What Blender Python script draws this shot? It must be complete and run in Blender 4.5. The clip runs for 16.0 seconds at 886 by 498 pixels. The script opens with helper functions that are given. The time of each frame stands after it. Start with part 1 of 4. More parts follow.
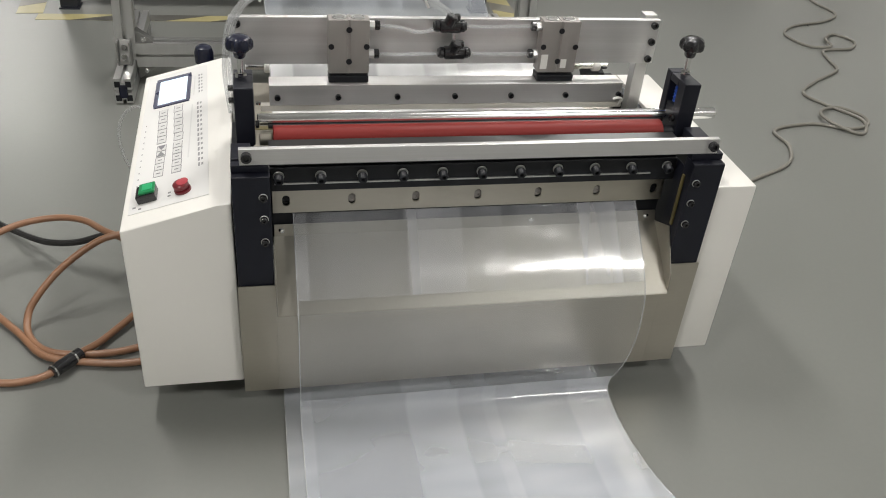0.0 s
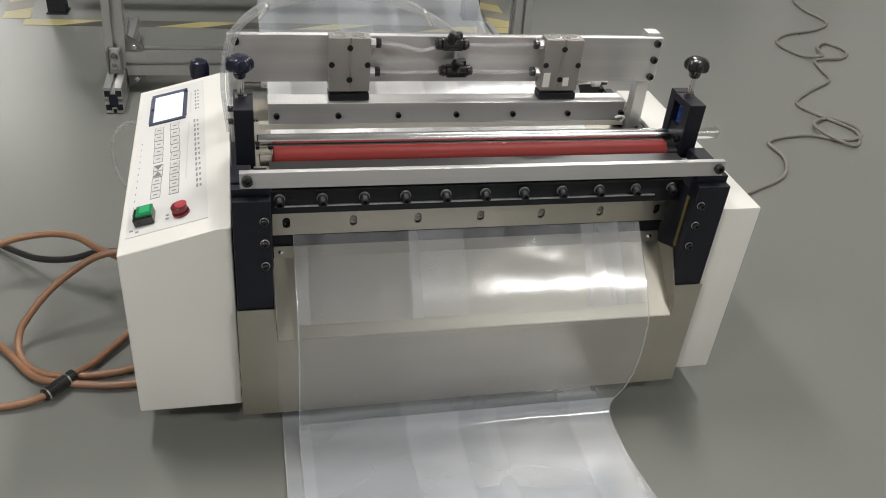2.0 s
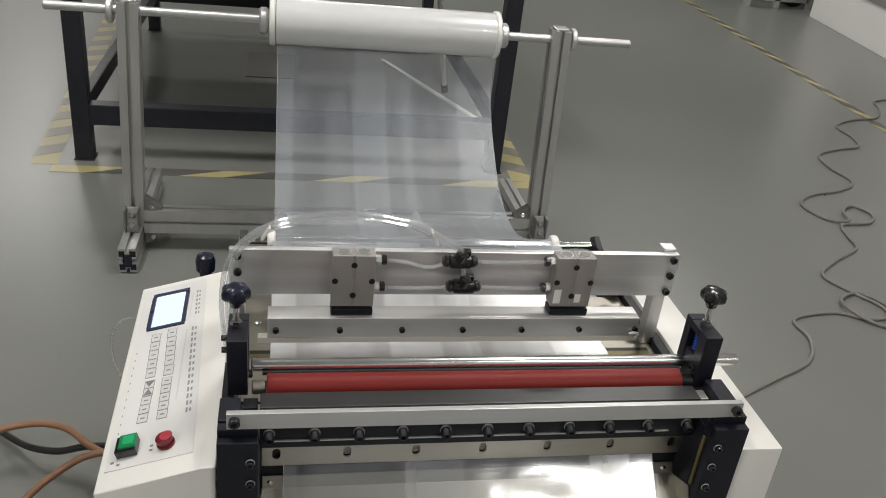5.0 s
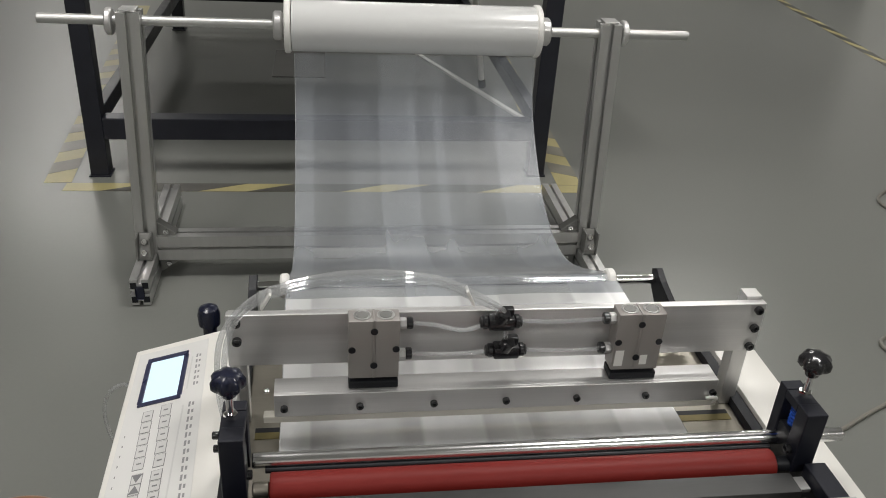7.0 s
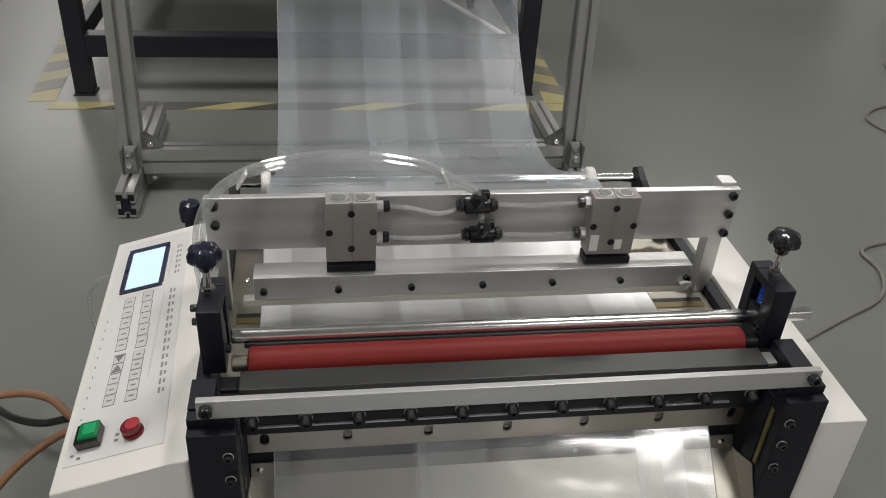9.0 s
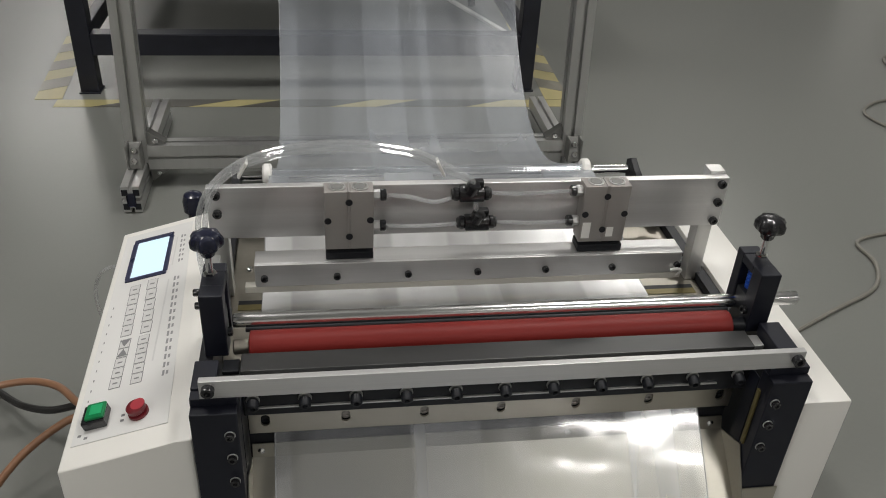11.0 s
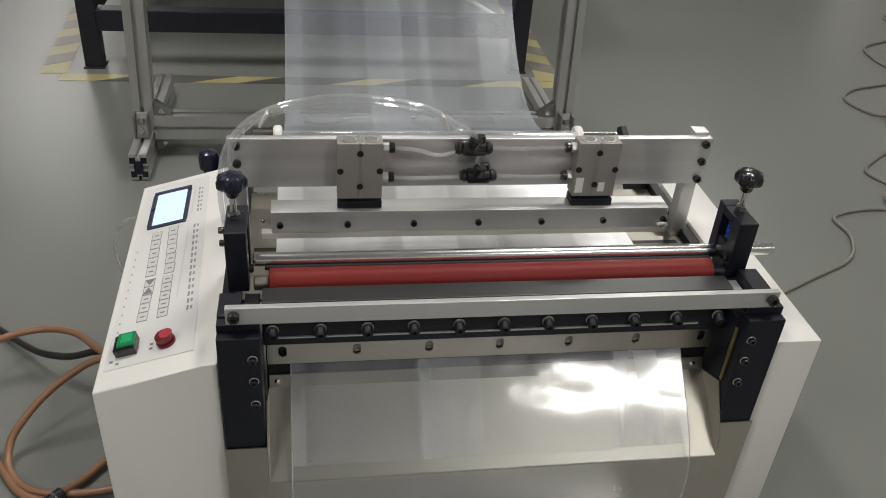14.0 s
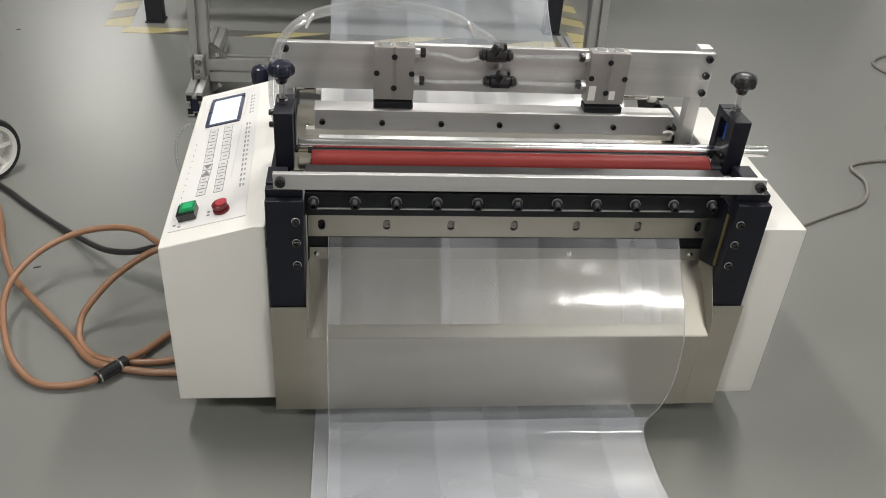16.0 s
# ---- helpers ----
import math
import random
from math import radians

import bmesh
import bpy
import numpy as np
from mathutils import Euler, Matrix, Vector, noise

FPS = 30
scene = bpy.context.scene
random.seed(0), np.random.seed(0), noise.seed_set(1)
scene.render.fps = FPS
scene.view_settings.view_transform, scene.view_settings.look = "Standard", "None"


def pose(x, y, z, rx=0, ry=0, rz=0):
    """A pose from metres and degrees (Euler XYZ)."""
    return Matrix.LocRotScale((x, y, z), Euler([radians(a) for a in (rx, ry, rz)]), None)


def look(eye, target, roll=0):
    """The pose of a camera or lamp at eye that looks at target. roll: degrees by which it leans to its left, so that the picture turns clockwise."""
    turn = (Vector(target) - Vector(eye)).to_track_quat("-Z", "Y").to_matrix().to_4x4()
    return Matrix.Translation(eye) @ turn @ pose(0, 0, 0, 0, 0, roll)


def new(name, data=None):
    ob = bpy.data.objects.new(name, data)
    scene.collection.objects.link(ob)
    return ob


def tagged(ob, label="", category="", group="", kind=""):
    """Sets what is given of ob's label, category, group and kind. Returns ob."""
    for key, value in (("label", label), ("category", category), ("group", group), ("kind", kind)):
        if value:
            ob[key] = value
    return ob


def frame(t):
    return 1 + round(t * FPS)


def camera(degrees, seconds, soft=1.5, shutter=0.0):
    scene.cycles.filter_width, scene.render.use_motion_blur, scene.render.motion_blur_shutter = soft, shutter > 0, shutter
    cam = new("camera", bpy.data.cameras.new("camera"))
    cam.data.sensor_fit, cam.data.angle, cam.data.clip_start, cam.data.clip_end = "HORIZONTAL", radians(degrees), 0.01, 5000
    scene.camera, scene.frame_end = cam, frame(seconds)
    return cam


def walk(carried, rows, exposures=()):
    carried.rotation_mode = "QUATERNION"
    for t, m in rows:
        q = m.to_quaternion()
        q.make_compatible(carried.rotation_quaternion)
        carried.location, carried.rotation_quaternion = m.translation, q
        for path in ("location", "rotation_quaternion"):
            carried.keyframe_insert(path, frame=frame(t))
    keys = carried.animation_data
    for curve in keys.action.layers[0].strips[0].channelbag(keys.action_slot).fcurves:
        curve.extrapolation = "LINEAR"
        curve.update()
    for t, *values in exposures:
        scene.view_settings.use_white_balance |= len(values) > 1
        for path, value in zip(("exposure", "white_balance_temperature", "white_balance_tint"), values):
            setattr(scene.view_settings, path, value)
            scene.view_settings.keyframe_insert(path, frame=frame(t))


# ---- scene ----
cam = camera(55.2, 16.0, soft=1.0)
PATH = [
    (0, (-0.351, -1.146, 1.124), (0.048, 0.463, 0.006), 5.2),
    (0.5, (-0.351, -1.136, 1.125), (0.051, 0.46, -0.011), 5.3),
    (1, (-0.361, -1.135, 1.139), (0.046, 0.451, -0.01), 5.4),
    (1.5, (-0.373, -1.117, 1.139), (0.045, 0.465, -0.01), 5.7),
    (2, (-0.374, -1.101, 1.143), (0.06, 0.499, 0.025), 6.0),
    (2.5, (-0.369, -1.097, 1.183), (0.083, 0.541, 0.128), 6.6),
    (3, (-0.379, -1.094, 1.222), (0.077, 0.579, 0.227), 7.1),
    (3.5, (-0.384, -1.081, 1.254), (0.065, 0.629, 0.317), 7.2),
    (4, (-0.385, -1.076, 1.271), (0.044, 0.654, 0.365), 7.0),
    (4.5, (-0.38, -1.071, 1.29), (0.025, 0.667, 0.387), 6.9),
    (5, (-0.322, -0.95, 1.292), (0.057, 0.784, 0.37), 6.6),
    (5.2, (-0.304, -0.898, 1.302), (0.06, 0.833, 0.368), 6.6),
    (7.3, (-0.256, -0.687, 1.265), (0.014, 1.036, 0.285), 3.5),
    (7.5, (-0.246, -0.692, 1.249), (0.021, 1.02, 0.252), 3.5),
    (8, (-0.238, -0.706, 1.228), (0.037, 0.978, 0.186), 3.5),
    (8.5, (-0.235, -0.719, 1.217), (0.048, 0.945, 0.144), 3.7),
    (9, (-0.243, -0.746, 1.214), (0.043, 0.91, 0.13), 3.8),
    (11.5, (-0.233, -0.788, 1.221), (0.039, 0.87, 0.136), 3.3),
    (12, (-0.244, -0.79, 1.224), (0.028, 0.87, 0.142), 3.3),
    (12.5, (-0.254, -0.794, 1.225), (0.017, 0.866, 0.142), 3.4),
    (13, (-0.252, -0.802, 1.22), (0.021, 0.856, 0.136), 3.6),
    (13.5, (-0.249, -0.822, 1.218), (0.041, 0.832, 0.131), 4.1),
    (14, (-0.276, -0.901, 1.209), (0.029, 0.746, 0.115), 4.6),
    (14.5, (-0.315, -1.041, 1.195), (-0.023, 0.614, 0.111), 4.5),
    (15, (-0.285, -1.098, 1.182), (-0.03, 0.562, 0.096), 4.3),
    (15.5, (-0.267, -1.122, 1.155), (-0.047, 0.534, 0.055), 4.1),
    (16, (-0.267, -1.136, 1.149), (-0.06, 0.517, 0.043), 4.2),
]
EXPOSURES = [(0.0, 0.82), (1.5, 0.70), (3.0, 0.69), (4.5, 0.52), (7.3, 0.33), (9.0, 0.22), (11.5, 0.27), (13.0, 0.25), (14.5, 0.5), (15.0, 0.76), (16.0, 0.8)]
walk(cam, [(t, look(eye, target, roll)) for t, eye, target, roll in PATH], EXPOSURES)

# ---------------------------------------------------------------- world and large lights
world = bpy.data.worlds.new("world")
scene.world = world
world.use_nodes = True
world.node_tree.nodes["Background"].inputs[0].default_value = (0.8, 0.85, 0.9, 1)
world.node_tree.nodes["Background"].inputs[1].default_value = 0.05

CEIL = 3.4
LAMPS = [(-3.5, 9.0), (2.6, 5.0), (1.75, -2.6), (-2.7, -2.3), (0.4, 7.2), (-3.6, 11.6)]
OVERHEAD = [(-1.15, 0.95), (1.05, 0.95)]
LAMP_POWER, OVERHEAD_POWER = 40.0, 31.0


# ---------------------------------------------------------------- materials
def shader(name):
    m = bpy.data.materials.new(name)
    m.use_nodes = True
    nt = m.node_tree
    return m, nt, nt.nodes["Principled BSDF"]


def surface(name, colour, rough=0.5, metal=0.0, vary=0.12, scale=20.0, bump=0.05, fine=300.0, detail=6.0, stretch=(1, 1, 1), rough_vary=0.08, coat=0.0, distance=0.001, shine=0.5):
    """Principled material with variation at two scales: patches and fine grain."""
    m, nt, p = shader(name)
    tc = nt.nodes.new("ShaderNodeTexCoord")
    mp = nt.nodes.new("ShaderNodeMapping")
    mp.inputs["Scale"].default_value = stretch
    nt.links.new(tc.outputs["Object"], mp.inputs["Vector"])
    big = nt.nodes.new("ShaderNodeTexNoise")
    big.inputs["Scale"].default_value, big.inputs["Detail"].default_value = scale, detail
    small = nt.nodes.new("ShaderNodeTexNoise")
    small.inputs["Scale"].default_value, small.inputs["Detail"].default_value = fine, 3.0
    for n in (big, small):
        nt.links.new(mp.outputs[0], n.inputs["Vector"])
    mix = nt.nodes.new("ShaderNodeMath")
    mix.operation = "MULTIPLY_ADD"
    mix.inputs[1].default_value = 0.35
    nt.links.new(small.outputs[0], mix.inputs[0])
    nt.links.new(big.outputs[0], mix.inputs[2])
    ramp = nt.nodes.new("ShaderNodeMapRange")
    ramp.inputs[1].default_value, ramp.inputs[2].default_value = 0.2, 1.15
    ramp.inputs[3].default_value, ramp.inputs[4].default_value = 1 - vary, 1 + vary
    nt.links.new(mix.outputs[0], ramp.inputs[0])
    col = nt.nodes.new("ShaderNodeMix")
    col.data_type, col.blend_type = "RGBA", "MULTIPLY"
    col.inputs[0].default_value = 1.0
    col.inputs[6].default_value = (*colour, 1)
    nt.links.new(ramp.outputs[0], col.inputs[7])
    nt.links.new(col.outputs[2], p.inputs["Base Color"])
    rr = nt.nodes.new("ShaderNodeMapRange")
    rr.inputs[1].default_value, rr.inputs[2].default_value = 0.1, 0.9
    rr.inputs[3].default_value, rr.inputs[4].default_value = max(0.02, rough - rough_vary), rough + rough_vary
    nt.links.new(big.outputs[0], rr.inputs[0])
    nt.links.new(rr.outputs[0], p.inputs["Roughness"])
    p.inputs["Metallic"].default_value = metal
    p.inputs["Coat Weight"].default_value = coat
    p.inputs["Specular IOR Level"].default_value = shine
    b = nt.nodes.new("ShaderNodeBump")
    b.inputs["Strength"].default_value, b.inputs["Distance"].default_value = bump, distance
    nt.links.new(small.outputs[0], b.inputs["Height"])
    nt.links.new(b.outputs[0], p.inputs["Normal"])
    return m


def film_material(name, haze, tint=(0.86, 0.9, 0.95), gloss=0.06, streak=(7.0, 0.5, 0.5), base=0.07, ripple=0.6, bands=(0.72, 1.4)):
    """Clear plastic film: mostly see-through, a milky haze in lengthwise bands, and a sharp sheen."""
    m = bpy.data.materials.new(name)
    m.use_nodes = True
    nt = m.node_tree
    nt.nodes.remove(nt.nodes["Principled BSDF"])
    out = nt.nodes["Material Output"]
    clear = nt.nodes.new("ShaderNodeBsdfTransparent")
    clear.inputs[0].default_value = (0.94, 0.95, 0.96, 1)
    milk = nt.nodes.new("ShaderNodeBsdfDiffuse")
    milk.inputs[0].default_value = (*tint, 1)
    shine = nt.nodes.new("ShaderNodeBsdfGlossy")
    shine.inputs["Roughness"].default_value = gloss
    tc = nt.nodes.new("ShaderNodeTexCoord")
    mp = nt.nodes.new("ShaderNodeMapping")
    mp.inputs["Scale"].default_value = streak
    ns = nt.nodes.new("ShaderNodeTexNoise")
    ns.inputs["Scale"].default_value, ns.inputs["Detail"].default_value = 1.6, 2.0
    rg = nt.nodes.new("ShaderNodeMapRange")
    rg.inputs[1].default_value, rg.inputs[2].default_value = 0.2, 0.8
    rg.inputs[3].default_value, rg.inputs[4].default_value = haze * 0.6, haze * 1.4
    nt.links.new(tc.outputs["Object"], mp.inputs[0])
    nt.links.new(mp.outputs[0], ns.inputs["Vector"])
    nt.links.new(ns.outputs[0], rg.inputs[0])
    # crisp lengthwise bands left by the winding
    sx = nt.nodes.new("ShaderNodeSeparateXYZ")
    nt.links.new(tc.outputs["Object"], sx.inputs[0])
    st = nt.nodes.new("ShaderNodeMapRange")
    st.inputs[1].default_value, st.inputs[2].default_value = -0.34, 0.30
    nt.links.new(sx.outputs[0], st.inputs[0])
    cr = nt.nodes.new("ShaderNodeValToRGB")
    els = cr.color_ramp.elements
    while len(els) > 1:
        els.remove(els[-1])
    levels = ((0.0, 0.75), (0.075, 0.75), (0.08, 0.25), (0.335, 0.3), (0.345, 1.0), (0.485, 0.95), (0.495, 0.35), (0.56, 0.4), (0.565, 0.6), (0.60, 0.6), (0.605, 0.25), (0.815, 0.3), (0.825, 0.9), (0.93, 1.0), (0.94, 0.6), (0.99, 0.75))
    for k, (at, v) in enumerate(levels):
        e = els[0] if k == 0 else els.new(at)
        e.position, e.color = at, (v, v, v, 1)
    nt.links.new(st.outputs[0], cr.inputs[0])
    bn = nt.nodes.new("ShaderNodeMapRange")
    bn.inputs[3].default_value, bn.inputs[4].default_value = bands
    nt.links.new(cr.outputs[0], bn.inputs[0])
    mu = nt.nodes.new("ShaderNodeMath")
    mu.operation, mu.use_clamp = "MULTIPLY", True
    nt.links.new(rg.outputs[0], mu.inputs[0])
    nt.links.new(bn.outputs[0], mu.inputs[1])
    a = nt.nodes.new("ShaderNodeMixShader")
    nt.links.new(mu.outputs[0], a.inputs[0])
    nt.links.new(clear.outputs[0], a.inputs[1])
    nt.links.new(milk.outputs[0], a.inputs[2])
    lw = nt.nodes.new("ShaderNodeLayerWeight")
    lw.inputs[0].default_value = 0.5
    pw = nt.nodes.new("ShaderNodeMath")
    pw.operation = "POWER"
    pw.inputs[1].default_value = 3.0
    nt.links.new(lw.outputs["Facing"], pw.inputs[0])
    fr = nt.nodes.new("ShaderNodeMath")
    fr.operation, fr.use_clamp = "MULTIPLY_ADD", True
    fr.inputs[1].default_value, fr.inputs[2].default_value = 0.6, base
    nt.links.new(pw.outputs[0], fr.inputs[0])
    wob = nt.nodes.new("ShaderNodeTexNoise")
    wob.inputs["Scale"].default_value, wob.inputs["Detail"].default_value = 9.0, 2.0
    nt.links.new(tc.outputs["Object"], wob.inputs["Vector"])
    bp = nt.nodes.new("ShaderNodeBump")
    bp.inputs["Strength"].default_value, bp.inputs["Distance"].default_value = ripple, 0.008
    nt.links.new(wob.outputs[0], bp.inputs["Height"])
    nt.links.new(bp.outputs[0], shine.inputs["Normal"])
    s = nt.nodes.new("ShaderNodeMixShader")
    nt.links.new(fr.outputs[0], s.inputs[0])
    nt.links.new(a.outputs[0], s.inputs[1])
    nt.links.new(shine.outputs[0], s.inputs[2])
    nt.links.new(s.outputs[0], out.inputs[0])
    return m


def glow(name, colour, strength):
    m, nt, p = shader(name)
    p.inputs["Base Color"].default_value = (*[0.1 * c for c in colour], 1)
    p.inputs["Emission Color"].default_value = (*colour, 1)
    p.inputs["Emission Strength"].default_value = strength
    return m


M_FLOOR = surface("grey_epoxy", (0.180, 0.184, 0.171), 0.312, 0, 0.08, 1.1, 0.0, 90, detail=3.0, rough_vary=0.03, distance=0.0006)
M_WALL = surface("wall_paint", (0.74, 0.74, 0.71), 0.6, 0, 0.05, 2, 0.1, 120)
M_CEIL = surface("ceiling_paint", (0.45, 0.45, 0.435), 0.8, 0, 0.05, 3, 0.1, 60)
M_WHITE = surface("cream_powder_coat", (0.76, 0.745, 0.705), 0.38, 0, 0.035, 6, 0.09, 900, rough_vary=0.05, distance=0.0004)
M_BLACK = surface("black_oxide", (0.010, 0.011, 0.014), 0.45, 0, 0.3, 30, 0.08, 500, shine=0.32)
M_NAVY = surface("black_anodised", (0.0065, 0.0075, 0.014), 0.48, 0.0, 0.25, 30, 0.05, 500, shine=0.36)
M_BLACKPLASTIC = surface("black_plastic", (0.014, 0.014, 0.016), 0.22, 0, 0.2, 30, 0.02, 300, coat=0.3)
M_NAVYPLASTIC = surface("navy_plastic", (0.010, 0.012, 0.028), 0.25, 0, 0.2, 30, 0.02, 300)
M_ALU = surface("brushed_aluminium", (0.6, 0.595, 0.59), 0.36, 0.65, 0.17, 9, 0.12, 130, stretch=(0.08, 6, 6), rough_vary=0.08, distance=0.0003)
M_ALUV = surface("extruded_aluminium", (0.56, 0.56, 0.55), 0.36, 0.8, 0.1, 12, 0.06, 150, stretch=(4, 4, 0.2), distance=0.0003)
M_CAST = surface("cast_aluminium", (0.22, 0.22, 0.21), 0.5, 0.6, 0.2, 40, 0.2, 300, distance=0.0004)
M_CYL = surface("hard_anodised_grey", (0.31, 0.292, 0.277), 0.45, 0.35, 0.08, 25, 0.06, 700, distance=0.0003)
M_STEEL = surface("stainless_sheet", (0.50, 0.468, 0.405), 0.34, 0.95, 0.1, 5, 0.03, 90, stretch=(0.5, 2, 2), detail=1.0, rough_vary=0.05, distance=0.0001)
# same stainless, darkened in colour for the tray's dark reflections and less glare
M_TRAY = surface("darkened_stainless_sheet", (0.33, 0.315, 0.278), 0.38, 0.95, 0.1, 5, 0.03, 90, stretch=(0.5, 2, 2), detail=1.0, rough_vary=0.05, distance=0.0001)
M_DECK = surface("dull_stainless_sheet", (0.30, 0.28, 0.24), 0.38, 0.95, 0.16, 6, 0.03, 90, stretch=(0.5, 2, 2), rough_vary=0.06, distance=0.0001)
M_DARKSTEEL = surface("dark_polished_steel", (0.10, 0.10, 0.10), 0.37, 0.85, 0.15, 6, 0.06, 160, stretch=(0.3, 3, 3), distance=0.0002)
M_CHROME = surface("chrome", (0.82, 0.82, 0.82), 0.06, 1.0, 0.05, 20, 0.0, 300, rough_vary=0.02, distance=0.0002)
M_ROD = surface("ground_steel_rod", (0.86, 0.86, 0.86), 0.2, 1.0, 0.05, 20, 0.0, 300, rough_vary=0.03, distance=0.0002)
M_RED = surface("red_silicone", (0.175, 0.015, 0.012), 0.5, 0, 0.14, 20, 0.08, 500, stretch=(0.3, 2, 2), shine=0.25)
M_REDBTN = surface("red_button_plastic", (0.15, 0.012, 0.018), 0.3, 0, 0.06, 30, 0.02, 300)
M_REDLENS = surface("red_lens_plastic", (0.42, 0.05, 0.065), 0.3, 0, 0.1, 60, 0.02, 300)
M_GREENBTN = surface("green_button_plastic", (0.004, 0.19, 0.06), 0.32, 0, 0.1, 30, 0.02, 300)
M_GREENLENS = surface("green_lens_plastic", (0.02, 0.36, 0.14), 0.3, 0, 0.1, 30, 0.02, 300)
M_BLUE = surface("blue_spring_steel", (0.02, 0.08, 0.42), 0.3, 0.2, 0.1, 60, 0.02, 300)
M_OVERLAY = surface("panel_foil", (0.68, 0.675, 0.66), 0.37, 0, 0.025, 9, 0.03, 800)
M_INK = surface("grey_ink", (0.19, 0.19, 0.195), 0.45, 0, 0.1, 60, 0.02, 800)
M_LETTER = surface("pale_grey_ink", (0.27, 0.27, 0.275), 0.45, 0, 0.1, 60, 0.02, 800)
M_KEY = surface("key_print", (0.60, 0.595, 0.585), 0.35, 0, 0.04, 60, 0.02, 800)
M_BEZEL = surface("screen_bezel", (0.032, 0.036, 0.075), 0.3, 0, 0.1, 40, 0.02, 600)
M_SCREEN = glow("lit_screen", (0.64, 0.83, 0.97), 0.92)
M_WOOD = surface("pale_bakelite", (0.55, 0.53, 0.475), 0.5, 0, 0.12, 30, 0.06, 300, stretch=(0.2, 3, 3))
M_OLIVE = surface("brass_edge", (0.17, 0.14, 0.055), 0.4, 0.5, 0.2, 50, 0.05, 400)
M_WHITEPLASTIC = surface("white_nylon", (0.78, 0.77, 0.74), 0.4, 0, 0.04, 40, 0.03, 400)
M_ORANGE = surface("orange_hose_rubber", (0.26, 0.135, 0.076), 0.38, 0, 0.12, 14, 0.06, 400)
M_CABLE = surface("grey_cable_sheath", (0.2, 0.19, 0.165), 0.5, 0, 0.12, 20, 0.05, 400)
M_RUBBER = surface("black_rubber", (0.018, 0.018, 0.018), 0.5, 0, 0.2, 30, 0.1, 300)
M_YELLOW = surface("yellow_tape", (0.40, 0.35, 0.17), 0.38, 0, 0.28, 9, 0.05, 200)
M_TAPEBLACK = surface("black_tape", (0.085, 0.082, 0.072), 0.38, 0, 0.35, 9, 0.05, 200)
# side stripes: paled for wear and for floor glare, both in the colour
M_TAPEWORNGLARE = surface("worn_glare_tape", (0.20, 0.19, 0.155), 0.38, 0, 0.35, 9, 0.05, 200)
M_FRAME = surface("black_enamel", (0.012, 0.013, 0.02), 0.37, 0, 0.4, 20, 0.08, 200)
M_ROLL = surface("wound_film", (0.64, 0.645, 0.64), 0.22, 0, 0.05, 8, 0.05, 160, stretch=(0.3, 3, 3), coat=0.4)
M_FILM = film_material("clear_film", 0.15, (0.80, 0.86, 0.95), 0.3, base=0.02, ripple=0.3)
M_FILM_TRAY = film_material("thin_clear_film", 0.165, (0.85, 0.87, 0.93), 0.15, base=0.07, ripple=0.3, bands=(0.4, 1.8))
M_FILM_HANG = film_material("hanging_clear_film", 0.05, (0.85, 0.86, 0.88), 0.15, base=0.05, ripple=0.3)
# haze holds both the stacked layers and the ceiling's sheen on them
M_FILM_LAYERS = film_material("layered_sheen_film", 0.33, (0.80, 0.83, 0.89), 0.14, (1.5, 5.0, 1.0), ripple=0.4, bands=(0.85, 1.15))
# extra milkiness stands in for the bright ceiling mirrored on the deck
M_FILM_FLAT = film_material("flat_film_sheen_haze", 0.42, (0.88, 0.89, 0.9), 0.2, base=0.05, ripple=0.06)
M_TUBE = film_material("clear_hose", 0.16, (0.92, 0.93, 0.93), 0.08, (3, 3, 3), 0.14)
M_EDGE = film_material("film_edge", 0.3, (0.9, 0.92, 0.94), 0.1, (9, 9, 9), 0.3)
M_PLATE = surface("dull_floor_plate", (0.075, 0.072, 0.062), 0.5, 0.2, 0.2, 14, 0.1, 160)
M_CRUMB = surface("dark_scrap", (0.03, 0.03, 0.03), 0.6, 0, 0.2, 40, 0.1, 200)
M_LAMP = glow("lamp_diffuser", (1.0, 0.97, 0.92), 6.0)


# ---------------------------------------------------------------- mesh helpers
def part(name, bm, material, parent=None, label="", smooth=False):
    me = bpy.data.meshes.new(name)
    bmesh.ops.recalc_face_normals(bm, faces=bm.faces[:])
    if smooth:
        for f in bm.faces:
            f.smooth = True
        for e in bm.edges:
            if len(e.link_faces) == 2 and e.calc_face_angle(0) > 0.6:
                e.smooth = False
    bm.to_mesh(me)
    bm.free()
    me.materials.append(material)
    ob = new(name, me)
    if parent:
        ob.parent = parent
    if label:
        tagged(ob, label)
    return ob


def empty(name, label, category, group="", kind=""):
    ob = new(name)
    ob.empty_display_size = 0.05
    return tagged(ob, label, category, group, kind)


def add_box(bm, x0, x1, y0, y1, z0, z1, bevel=0.0, m=None):
    vs = [bm.verts.new((x, y, z)) for x in (x0, x1) for y in (y0, y1) for z in (z0, z1)]
    idx = ((0, 1, 3, 2), (4, 6, 7, 5), (0, 4, 5, 1), (2, 3, 7, 6), (0, 2, 6, 4), (1, 5, 7, 3))
    fs = [bm.faces.new([vs[i] for i in q]) for q in idx]
    if bevel:
        es = list({e for f in fs for e in f.edges})
        r = bmesh.ops.bevel(bm, geom=es, offset=bevel, segments=2, affect="EDGES", profile=0.5)
        vs = list({v for v in r["verts"]} | {v for v in vs if v.is_valid})
    if m is not None:
        for v in vs:
            v.co = m @ v.co
    return bm


def box(x0, x1, y0, y1, z0, z1, bevel=0.0015):
    return add_box(bmesh.new(), x0, x1, y0, y1, z0, z1, bevel)


